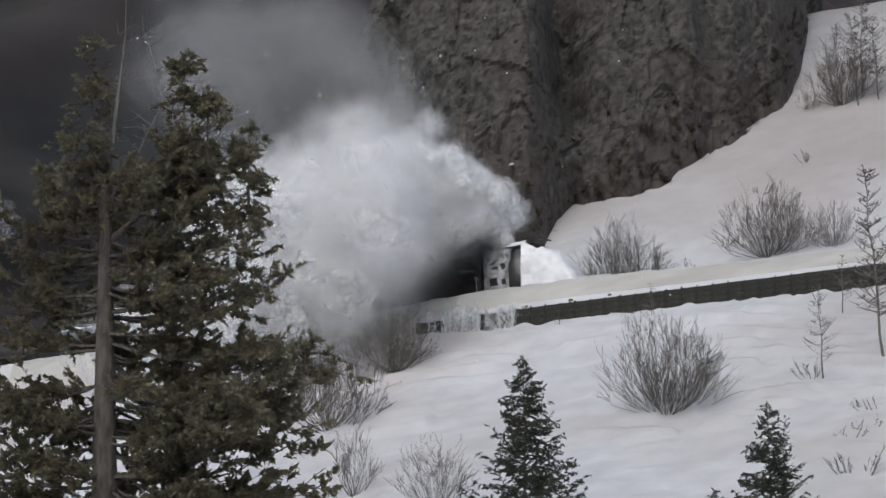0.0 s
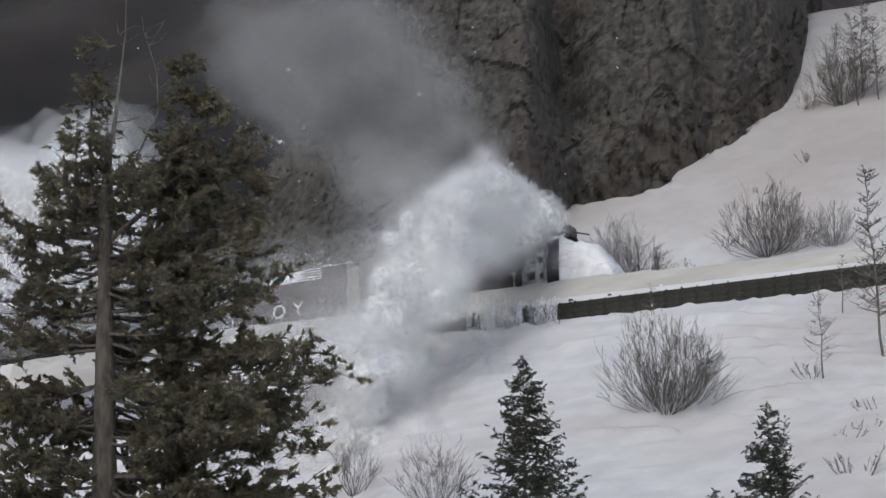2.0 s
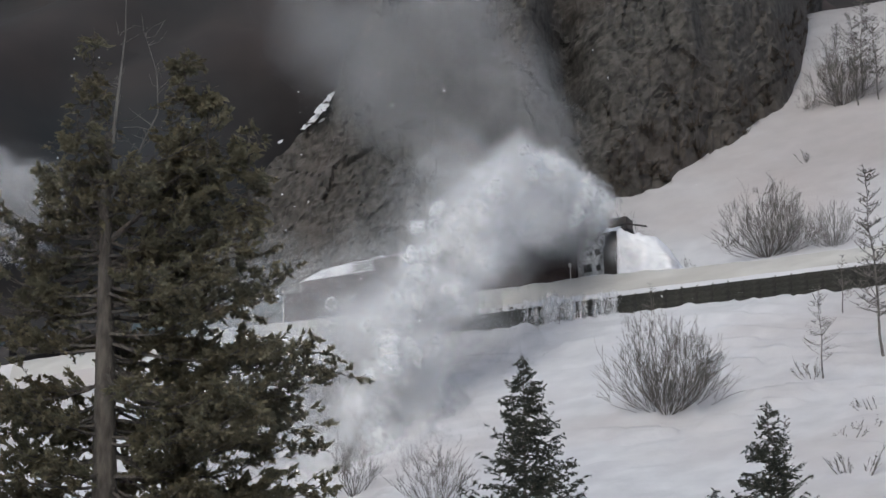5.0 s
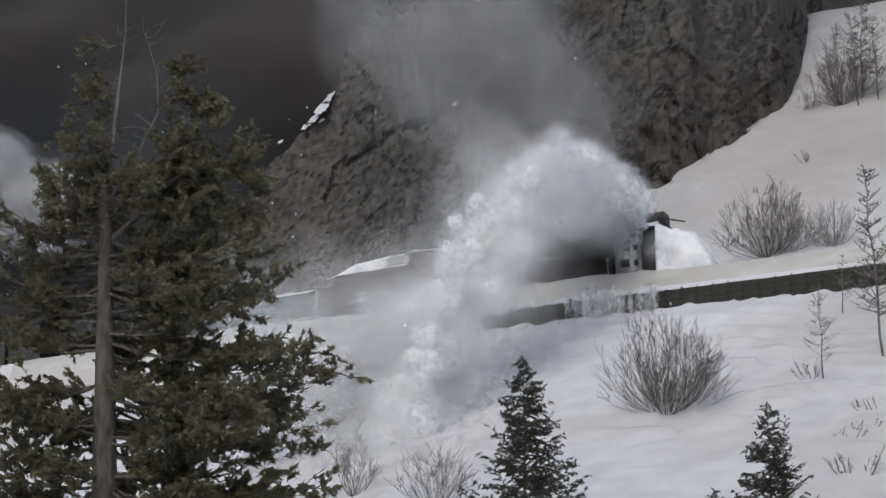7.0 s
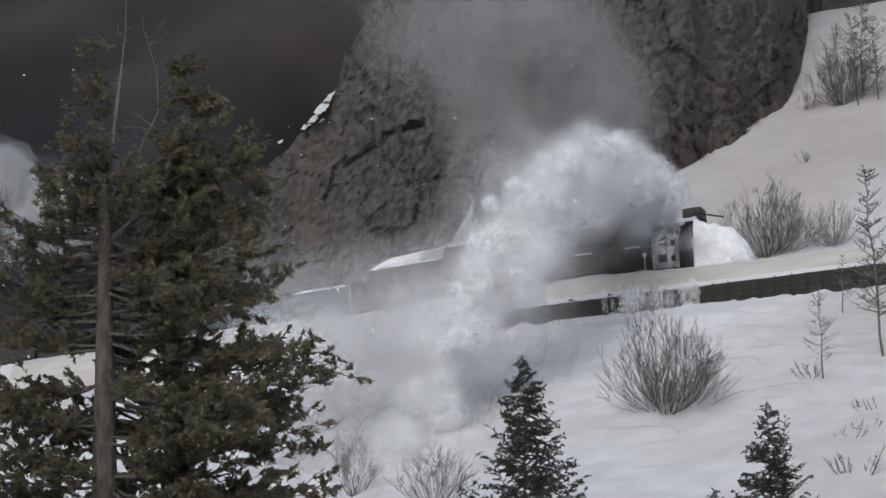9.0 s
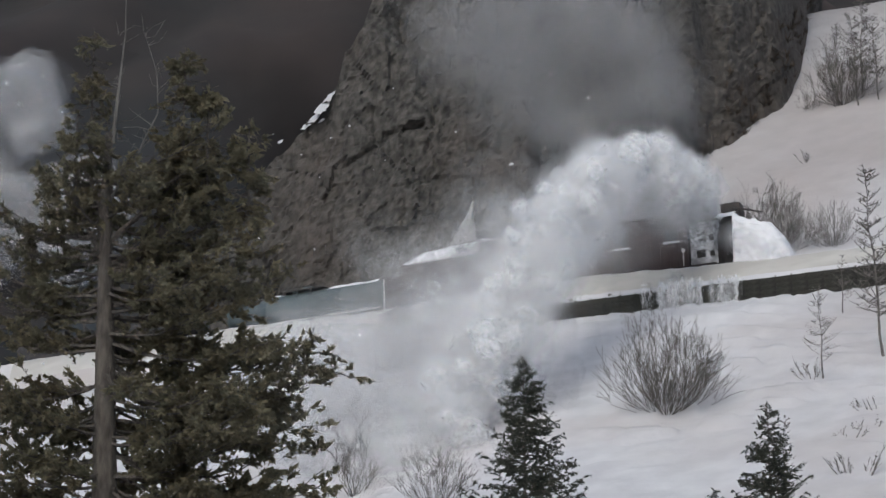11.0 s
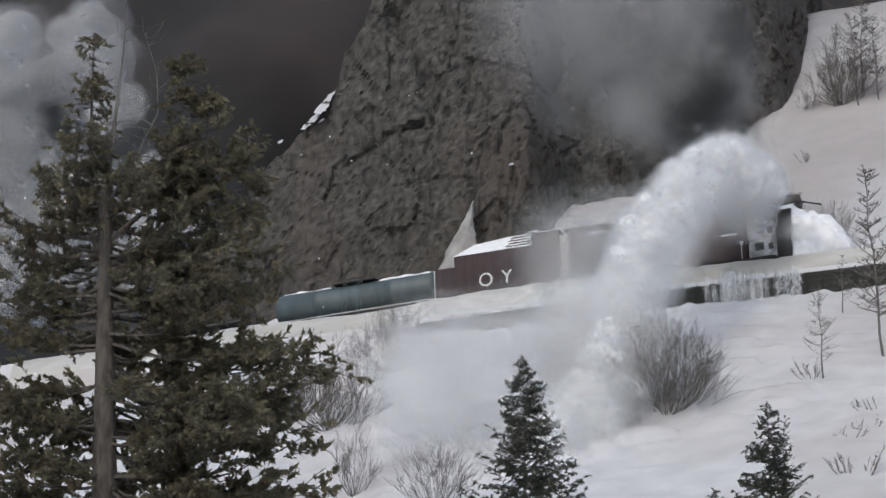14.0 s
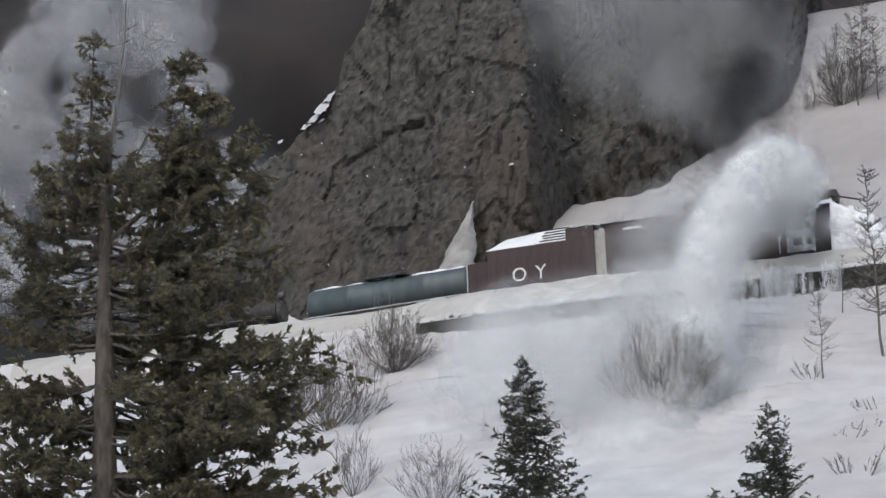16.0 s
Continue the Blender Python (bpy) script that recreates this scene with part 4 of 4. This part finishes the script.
    raw("deflector", [(5.9, y, z) for y in (-0.75, -0.6) for z in (3.86, 3.92)] + [(7.5, y, z) for y in (-1.0, -0.85) for z in (3.34, 3.4)],
        [(0, 1, 3, 2), (4, 6, 7, 5), (0, 4, 5, 1), (2, 3, 7, 6), (1, 5, 7, 3), (0, 2, 6, 4)], BLACK, car, "thin dark arm reaching ahead of the hood")
    snow_slab("snow_crust", 4.9, 6.1, -1.25, -0.3, 3.3, 0.14, car, 9, 0.42, nx=16)
    wheels(car, (-4.9, -3.7, 3.1, 4.3))
    # the bank of snow that the wheel pushes ahead
    verts, faces = [], []
    nx, ny = 40, 30
    for j in range(ny):
        for i in range(nx):
            f, g = i / (nx - 1), -1 + 2 * j / (ny - 1)
            x = 6.0 + 3.0 * f
            top = (2.1 * (1 - f ** 4) ** 0.8 - 0.6 * f + 1.0) * (1 - 0.16 * abs(g) ** 3)
            z = 0.2 + top + 0.4 * noise.noise(Vector((x * 1.1, g * 2, 1))) + 0.14 * noise.noise(Vector((x * 3, g * 3, 4)))
            if i in (0, nx - 1) or j in (0, ny - 1):
                z = 0.2
            verts.append((x, g * 1.75 - 0.1 + 0.2 * noise.noise(Vector((x, g, 9))), z))
    for j in range(ny - 1):
        for i in range(nx - 1):
            a = j * nx + i
            faces.append((a, a + 1, a + nx + 1, a + nx))
    raw("snow_bank", verts, faces, SNOW_FRESH, car, "heap of fresh snow pushed ahead of the wheel", smooth=True)
    return car


def build_locomotive():
    car = tagged(new("steam_locomotive"), "black steam locomotive pushing behind the tank car", "steam locomotive")
    boxed("frame", -6.2, 6.2, -1.1, 1.1, 0.65, 0.95, BLACK, car)
    part("boiler", cyl(bmesh.new(), (-0.5, 0, 2.05), (5.6, 0, 2.05), 0.78, seg=36), BLACK, car, "black boiler", smooth=False)
    part("smokebox_door", cyl(bmesh.new(), (5.6, 0, 2.05), (5.75, 0, 2.05), 0.66, 0.5, seg=32), STEEL, car)
    part("smokestack", cyl(bmesh.new(), (4.9, 0, 2.7), (4.9, 0, 3.6), 0.2, 0.27), BLACK, car)
    part("steam_dome", cyl(bmesh.new(), (2.2, 0, 2.7), (2.2, 0, 3.3), 0.36, 0.3), BLACK, car)
    part("sand_dome", cyl(bmesh.new(), (3.5, 0, 2.7), (3.5, 0, 3.15), 0.3, 0.26), BLACK, car)
    for y in (-1.15, 1.15):
        boxed("running_board", -0.4, 5.6, y - 0.15, y + 0.15, 1.5, 1.56, STEEL, car, "snow-edged running board")
        part("cylinder", cyl(bmesh.new(), (4.4, y, 0.85), (5.4, y, 0.85), 0.3), BLACK, car)
    cab = boxed("cab", -2.6, -0.4, -1.35, 1.35, 0.95, 3.3, BLACK, car)
    for x in (-2.3, -1.4):
        boxed("cab_window", x, x + 0.7, -1.365, -1.35, 2.2, 2.95, GLASS, cab, bevel=0)
    boxed("cab_roof", -2.8, -0.2, -1.45, 1.45, 3.3, 3.42, BLACK, cab)
    boxed("coal_bunker", -6.2, -2.9, -1.3, 1.3, 0.95, 2.6, BLACK, car)
    snow_slab("snow_cap", -6.1, -3.0, -1.2, 1.2, 2.6, 0.08, car, 12)
    part("headlamp", cyl(bmesh.new(), (5.5, 0, 3.0), (5.85, 0, 3.0), 0.2), STEEL, car)
    wheels(car, (-5.4, -4.0, -1.6, -0.2, 1.2, 2.6), 0.46)
    wheels(car, (4.9,), 0.33)
    part("coupler", cyl(bmesh.new(), (6.2, 0, 0.7), (6.55, 0, 0.7), 0.1), BLACK, car)
    return car


PLOUGH, TENDER, TANK_CAR, LOCO = build_plough(), build_tender(), build_tank_car(), build_locomotive()

# ---- flying snow, smoke and steam: rigid clouds of small flecks ----
def cloud(name, n, radius, fleck, seed, material, lobes=9, lump=0.36, haze=0.25):
    """Flecks gathered in soft lobes; haze is the share that strays round them."""
    rng = np.random.default_rng(seed)
    d = rng.normal(size=(lobes, 3))
    d /= np.linalg.norm(d, axis=1)[:, None]
    centre = d * (radius * 0.62 * rng.random((lobes, 1)) ** 0.5)
    size = radius * rng.uniform(0.6, 1.3, lobes) * lump
    which = rng.integers(0, lobes, n)
    g = rng.normal(size=(n, 3))
    g /= np.linalg.norm(g, axis=1)[:, None]
    out = np.where(rng.random(n) < haze, np.abs(rng.normal(0, 1.1, n)), rng.random(n) ** 0.45)
    p = centre[which] + g * (size[which] * out)[:, None]
    q = rng.normal(size=(n, 3, 3))
    q /= np.linalg.norm(q, axis=2)[:, :, None]
    q -= q.mean(1)[:, None, :]
    s = fleck * rng.uniform(0.5, 1.4, (n, 1, 1))
    return triangles(name, p[:, None, :] + q * s * 0.7, material)


HOOD = [(0, 3.41), (2, 5.61), (4, 7.78), (6.5, 10.46), (9, 13.05), (11.5, 15.68), (14, 18.27), (16, 20.26)]
TIMES = [t for t, _ in HOOD]


def hood_at(t):
    return float(np.interp(t, TIMES, [s for _, s in HOOD]))


def puff(name, mesh, parent):
    o = new(name, mesh)
    o.parent = parent
    return o


def turned(rnd):
    """A slow tumbling: a start angle and a rate about a slanting axis."""
    return [rnd.uniform(0, 360), rnd.uniform(0, 360), rnd.uniform(-14, 14), rnd.uniform(-10, 10)]


MOVES = []  # (object, rows), keyed by motions()


def billow(name, radius, seed, skins, rough=0.34, level=3, shares=(1.0, 0.87, 0.72, 0.56, 0.38)):
    """A soft billow in nested skins, each denser than the one round it."""
    bm = bmesh.new()
    for j, share in enumerate(shares):
        made = bmesh.ops.create_icosphere(bm, subdivisions=level, radius=1)
        off = Vector((seed * 3.1 + 0.8 * j, seed * 1.7, 0.5 * j))
        for v in made["verts"]:
            n = v.co.normalized()
            k = 1 + rough * (1.2 * noise.noise(n * 1.2 + off) + 0.8 * noise.noise(n * 2.7 + off) + 0.45 * noise.noise(n * 5.5 + off) + 0.2 * noise.noise(n * 11 + off))
            v.co = n * radius * share * k
        for f in {f for v in made["verts"] for f in v.link_faces}:
            f.material_index, f.smooth = j, True
    bm.verts.ensure_lookup_table()
    size = len(bm.verts) // len(shares)
    for j in range(len(shares) - 1):
        bm.edges.new((bm.verts[j * size], bm.verts[(j + 1) * size]))
    me = bpy.data.meshes.new(name)
    bm.to_mesh(me)
    bm.free()
    for m in skins:
        me.materials.append(m)
    return me


def build_plume():
    rnd = random.Random(77)
    thing = tagged(new("snow_plume"), "white arc of snow thrown out by the rotary plough", "snow plume")
    MOVES.append((thing, [(t, Matrix.Translation(on_line(hood_at(t) - 1.7, 4.2, 4.2))) for t in TIMES]))
    # where the throw lands, seen from the chute, and how high it arches, at TIMES
    land = [(-12.9, -6.0, -9.3), (-10.2, -20.5, -16), (-12.2, -21, -16), (-12.6, -20, -15.5), (-13.6, -20, -15.5), (-14.4, -21.5, -16.2), (-11.7, -22.5, -16.5), (-9.7, -20.4, -15.2)]
    arch = [8.7, 7.7, 7.9, 8.1, 8.4, 8.0, 7.5, 6.8]

    def along(u, k, i):
        """The place at the share u of the throw number i; k under 1 falls short."""
        return Vector((land[i][0] * u ** 1.22, land[i][1] * u, land[i][2] * u + 4 * arch[i] * u * (1 - u))) * k

    def girth(u):
        return float(np.interp(u, [0, 0.05, 0.15, 0.3, 0.55, 0.8, 1.0], [0.45, 0.95, 1.6, 1.95, 1.75, 1.75, 2.0]))

    def broad(t):
        return float(np.interp(t, [0, 2, 9, 13, 16], [1.25, 1.1, 0.9, 0.8, 0.6]))

    def later(u, t, late):
        """The share of the throw at which a piece hangs; towards the end they crowd lower down."""
        return u if late == 0 else min(u + late * float(np.interp(t, [8, 15], [0, 1])), max(u, 1.06))

    def key(o, u, k, off, still=0.0, fixed=False, late=0.0):
        a, b, da, db = turned(rnd)
        ph = rnd.uniform(0, 6.3)
        MOVES.append((o, [(t, Matrix.Translation(along(later(u, t, late) + still * math.sin(0.9 * t + ph), k + (1 - k) * float(np.interp(t, [9, 16], [0, 0.9])), i) + off * (1 if fixed else max(broad(t), min(1.0, 2 * u - 0.4) * float(np.interp(t, [0, 11, 16], [1, 1, 0.45 + max(0.0, 2.4 * (later(u, t, late) - 0.75))]))))) @ pose(0, 0, 0, a + da * t, 0, b + db * t)) for i, t in enumerate(TIMES)]))

    under = Vector((0.72, 0.0, -0.68))
    sizes = (0.35, 0.55, 0.8, 1.15)
    jets = [[billow("snow_jet", r, 5 * q + v, PLUME, 0.3, 4) for v in range(3)] for q, r in enumerate(sizes)]
    n = 150
    for i in range(n):
        u = 0.012 + 0.94 * ((i + rnd.random()) / n) ** 1.1
        g = girth(u)
        deep = abs(rnd.gauss(0, 0.62))
        q = min(range(4), key=lambda j: abs(sizes[j] - g * (0.34 + 0.2 * deep) * rnd.uniform(0.75, 1.2)))
        off = (under * (deep - 0.45) + Vector((rnd.gauss(0, 0.14), rnd.gauss(0, 0.4), rnd.gauss(0, 0.14)))) * g
        key(puff("snow_jet", rnd.choice(jets[q]), thing), u, 1, off, 0.012)
    falls = [billow("falling_snow", r, 90 + k, FALL, 0.36) for k, r in enumerate((0.95, 1.3, 1.7))]
    for i in range(72):
        u = 0.42 + 0.66 * (i + rnd.random()) / 72
        off = Vector((rnd.gauss(0.15, 0.4), rnd.gauss(0, 0.4), rnd.gauss(0, 0.4))) * girth(u)
        key(puff("falling_snow", falls[i % 3], thing), u, 1 - 0.2 * rnd.random() ** 2, off, 0.015, late=0.16)
    radii = (0.5, 0.8, 1.2, 1.7)
    kinds = [[cloud("snow_puff", int(0.13 * math.pi * r * r / 0.0005), r * 1.1, 0.02, 100 + 7 * k + v, SPRAY, haze=0.5) for v in range(3)] for k, r in enumerate(radii)]
    n = 60
    for i in range(n):
        u = 0.01 + 1.0 * ((i + rnd.random()) / n) ** 1.05
        g = girth(u)
        c = min(range(len(radii)), key=lambda q: abs(radii[q] - g * rnd.uniform(0.8, 1.1)))
        off = Vector((rnd.gauss(0, 0.4), rnd.gauss(0, 0.4), rnd.gauss(-0.05, 0.4))) * g
        key(tagged(puff("snow_puff", rnd.choice(kinds[c]), thing), kind="stuff"), u, 1, off * 0.8, 0.015)
    ahead = Vector((math.cos(heading(12)), math.sin(heading(12)), 0.04))
    for i in range(8):
        f = (i + rnd.random()) / 8
        off = ahead * (1.2 + 2.6 * f) + Vector((0, rnd.uniform(-1.6, -0.8), -1.0 - 1.6 * f ** 2 - 0.7 * rnd.random()))
        key(puff("falling_snow", falls[0], thing), 0.0, 1, off, 0, True)
    # the thin curtain that rains out under the arc, thickest at the beginning
    for i in range(28):
        u = rnd.uniform(0.2, 0.6)
        off = Vector((rnd.uniform(-0.8, 0.8), rnd.uniform(-1.6, 0.6), rnd.uniform(-3.0, -0.9)))
        a, b, da, db = turned(rnd)
        grow = rnd.uniform(0.8, 1.3)
        rows = []
        for j, t in enumerate(TIMES):
            more = float(np.interp(t, [0, 1, 2.5, 16], [1.5, 1.15, 0.8, 0.6])) * grow
            rows.append((t, Matrix.Translation(along(later(u, t, 0.5 if i % 5 < 3 else 0.0), 1, j) + Vector((off.x, off.y, off.z * more))) @ pose(0, 0, 0, a + da * t, 0, b + db * t)))
        MOVES.append((puff("falling_snow", falls[i % 3], thing), rows))
    # the veil that hangs between the throw and the plough's side
    veil = [billow("mist_puff", r, 150 + k, MIST) for k, r in enumerate((1.2, 1.6))]
    for i in range(22):
        u = rnd.uniform(0.06, 0.36)
        key(puff("mist_puff", veil[i % 2], thing), u, 1, Vector((rnd.uniform(-1.4, 0.2), rnd.uniform(-1.5, 0.3), rnd.uniform(-2.6, -0.5))), 0.01, True)
    ground_mist = [billow("mist_puff", r, 170 + k, MIST) for k, r in enumerate((2.4, 3.2))]
    for i in range(26):
        off = Vector((rnd.uniform(-8, 1.6), rnd.uniform(-3, 6), rnd.uniform(-0.3, 1.2)))
        off.z += off.y * 0.45
        key(puff("mist_puff", ground_mist[i % 2], thing), rnd.uniform(0.88, 1.0), 1, off, 0, True)
    thin = [billow("mist_puff", r, 160 + k, MIST) for k, r in enumerate((2.2, 3.0, 3.6))]
    for i in range(16):
        u, k, side = rnd.uniform(0.55, 1.1), rnd.uniform(0.9, 1.05), rnd.uniform(-0.4, 0.35)
        key(puff("mist_puff", thin[i % 3], thing), u, k, Vector((-4.5 * side, rnd.uniform(-1, 2), rnd.gauss(-0.3, 1.0))), late=0.32)


def build_drift():
    """The cloud of snow dust left hanging from before, which blows away behind the old spruce."""
    rnd = random.Random(15)
    thing = tagged(new("snow_dust_cloud"), "hanging cloud of white snow dust blowing away", "snow cloud")
    big = [billow("dust_puff", r, 180 + k, FALL) for k, r in enumerate((2.0, 2.8, 3.4))]
    for i in range(30):
        o = puff("dust_puff", big[i % 3], thing)
        p = Vector((rnd.uniform(-12, -2.5), rnd.uniform(120, 128), 0))
        p.z = rnd.uniform(31.5, 38.5) + (p.x + 7) * 0.25
        v = Vector((rnd.uniform(-8.0, -6.2), 0, rnd.uniform(-0.3, 0.3)))
        a, b, da, db = turned(rnd)
        MOVES.append((o, [(t, Matrix.Translation(p + v * t) @ pose(0, 0, 0, a + da * t, 0, b + db * t)) for t in TIMES]))


def build_haze():
    """The thin snow haze that trails behind the throw, along the cars; it clears towards the end."""
    rnd = random.Random(61)
    thing = tagged(new("snow_haze"), "thin haze of snow dust trailing along the cars", "snow haze")
    MOVES.append((thing, [(t, Matrix.Translation(on_line(hood_at(t), 0.0, 0.0))) for t in TIMES]))
    soft = [billow("haze_puff", r, 700 + k, HAZE, 0.4) for k, r in enumerate((1.8, 2.5, 3.2))]
    back = Vector((-math.cos(heading(5)), -math.sin(heading(5)), -0.04))
    for i in range(26):
        f = (i + rnd.random()) / 26
        o = puff("haze_puff", soft[i % 3], thing)
        up, side, ph = rnd.uniform(1.5, 6.5) * (1 - 0.35 * f), rnd.uniform(-3.0, 6.5), rnd.uniform(0, 6)
        a, b, da, db = turned(rnd)
        rows = []
        for t in TIMES:
            reach = float(np.interp(t, [0, 2, 9, 12, 16], [12, 20, 20, 13, 5.0]))
            rows.append((t, Matrix.Translation(back * (4.5 + reach * f) + Vector((0.4 * math.sin(0.5 * t + ph), side, up + 0.3 * math.sin(0.7 * t + ph)))) @ pose(0, 0, 0, a + da * t, 0, b + db * t)))
        MOVES.append((o, rows))


def build_smoke():
    rnd = random.Random(5)
    thing = tagged(new("smoke_plume"), "thin grey smoke drifting up from the plough's stack", "smoke")
    MOVES.append((thing, [(t, Matrix.Translation(on_line(hood_at(t), 6.0, 4.5))) for t in TIMES]))
    grey = [billow("smoke_puff", r, 300 + k, SMOKE) for k, r in enumerate((1.5, 2.1, 2.7, 3.2))]
    dark = [billow("dark_smoke_puff", r, 320 + k, SOOT) for k, r in enumerate((1.5, 2.1))]
    for i in range(52):
        f = (i + rnd.random()) / 52
        o = puff("smoke_puff", grey[min(3, int(1 + 3 * f))] if f > 0.15 else grey[0], thing)
        at0 = Vector((-4.7 - 5.5 * f + rnd.gauss(0, 1.2 + 2.2 * f), rnd.uniform(-1, 4), 3.0 + 9.5 * f + rnd.gauss(0, 1.4)))
        a, b, da, db = turned(rnd)
        wide, spread = rnd.uniform(0.7, 1.1), rnd.random()
        MOVES.append((o, [(t, Matrix.Translation(at0 + Vector(((1 - t / 16) * -5 * f * wide - 7 * spread * max(0.0, 1 - t / 5), 0, 0.6 * math.sin(0.4 * t + i) + 5 * spread * max(0.0, t - 13) / 3))) @ pose(0, 0, 0, a + da * t, 0, b + db * t)) for t in TIMES]))
    for i in range(12):
        o = puff("dark_smoke_puff", dark[i % 2], thing)
        at0 = Vector((-4.3 + rnd.gauss(0, 1.3), rnd.uniform(-3, 1), 2.6 + 0.75 * i + rnd.gauss(0, 0.8)))
        a, b, da, db = turned(rnd)
        rows = []
        for t in TIMES:
            f = min(1.0, max(0.0, (t - 8.5) / 6))
            rows.append((t, Matrix.Translation(Vector((at0.x, at0.y, -0.5 + (at0.z + 0.5) * f))) @ pose(0, 0, 0, a + da * t, 0, b + db * t)))
        MOVES.append((o, rows))


def build_steam():
    rnd = random.Random(6)
    thing = tagged(new("steam_cloud"), "billowing white steam rising from the locomotive's stack", "steam")
    kinds = [billow("steam_puff", r, 400 + k, STEAM, 0.36, 4, (1.0, 0.94, 0.87, 0.78, 0.66)) for k, r in enumerate((1.4, 1.9, 2.4, 2.9))]
    # how far the steam still has to blow, and the share of its full height and its lower edge, at TIMES
    drift, tall, foot = [-13.5, -12, -10, -7.8, -7.0, -5.0, -1.0, 4.2], [0.15, 0.18, 0.25, 0.32, 0.32, 1.05, 1.35, 1.5], [44, 44, 44, 44, 43, 41, 39, 39]
    for i in range(58):
        o = puff("steam_puff", kinds[i % 4], thing)
        x = rnd.uniform(-34, -15.2)
        top = float(np.interp(x, [-34, -28, -22, -18, -15], [54, 58, 59, 55, 50.5]))
        z = rnd.uniform(44.5, top)
        w = rnd.uniform(0.85, 1.15)
        p = Vector((x, rnd.uniform(150, 156), z))
        a, b, da, db = turned(rnd)
        MOVES.append((o, [(t, Matrix.Translation(Vector((p.x + drift[j] * w, p.y, foot[j] + (p.z - 44.5) * tall[j]))) @ pose(0, 0, 0, a + da * t, 0, b + db * t)) for j, t in enumerate(TIMES)]))


def build_spill():
    """Snow that runs off the bench and over the wall beside the plough."""
    rnd = random.Random(8)
    thing = tagged(new("snow_spill"), "streams of loose snow spilling over the retaining wall", "falling snow")
    MOVES.append((thing, [(t, Matrix.Translation(on_line(hood_at(t) - 1.75, -0.35, 0.0)) @ pose(0, 0, 0, 0, 0, math.degrees(heading(hood_at(t) - 1.75)))) for t in TIMES]))
    sheets = [billow("snow_sheet", 0.5, 600 + k, FALL, 0.4) for k in range(3)]
    for me in sheets:
        for v in me.vertices:
            v.co = (v.co.x * 0.42, v.co.y * 0.5, v.co.z * 1.8)
    for i in range(14):
        o = puff("snow_sheet", sheets[i % 3], thing)
        x, z, ph = rnd.uniform(-1.8, 1.8), rnd.uniform(-0.75, -0.25), rnd.uniform(0, 6)
        MOVES.append((o, [(t, pose(x + 0.25 * math.sin(0.7 * t + ph), rnd.uniform(-0.05, 0.05), z + 0.15 * math.sin(1.1 * t + ph))) for t in TIMES]))
    for i in range(26):
        x = rnd.uniform(-2.2, 2.4)
        rng = np.random.default_rng(500 + i)
        n = rnd.randint(120, 330)
        w = rnd.uniform(0.05, 0.16)
        p = np.stack([x + 0.05 * x + rng.normal(0, w, n), rng.normal(0, 0.12, n), -1.7 + 1.95 * rng.random(n) ** 0.7], 1)
        q = rng.normal(size=(n, 3, 3)) * np.array([0.014, 0.014, 0.075])
        o = tagged(puff("snow_stream", triangles("snow_stream", p[:, None, :] + q, SPRAY), thing), kind="stuff")
        ph = rnd.uniform(0, 6)
        MOVES.append((o, [(t, pose(0.1 * math.sin(t + ph), 0, 0.15 * math.sin(1.3 * t + ph))) for t in TIMES]))


def build_flakes():
    """Loose lumps of snow that drift through the air."""
    rnd = random.Random(31)
    bm = bmesh.new()
    bmesh.ops.create_icosphere(bm, subdivisions=2, radius=0.028)
    for v in bm.verts:
        v.co *= 1 + 0.35 * noise.noise(v.co * 40)
    me = bpy.data.meshes.new("snow_lump")
    bm.to_mesh(me)
    bm.free()
    me.materials.append(SPRAY)
    for i in range(70):
        o = tagged(new("snow_lump", me), "small white lump of snow flying through the air", "snow lump", "flying snow lumps")
        p = Vector((rnd.uniform(-18, 12), rnd.uniform(95, 132), 0))
        p.z = p.y * 0.27 + rnd.uniform(-4, 13)
        v = Vector((rnd.uniform(-0.5, 0.25), 0, rnd.uniform(-0.35, -0.05)))
        s = rnd.uniform(0.5, 1.5)
        o.scale = (s, s, s)
        MOVES.append((o, [(t, Matrix.Translation(p + v * t + Vector((0.3 * math.sin(t + i), 0, 0)))) for t in TIMES]))


build_flakes()
build_plume()
build_drift()
build_haze()
build_smoke()
build_steam()
build_spill()


def motions():
    for car, back in ((PLOUGH, 6.1), (TENDER, 16.45), (TANK_CAR, 25.4), (LOCO, 37.9)):
        walk(car, [(t, track_pose(s - back)) for t, s in HOOD])
    for ob, rows in MOVES:
        walk(ob, rows)


motions()
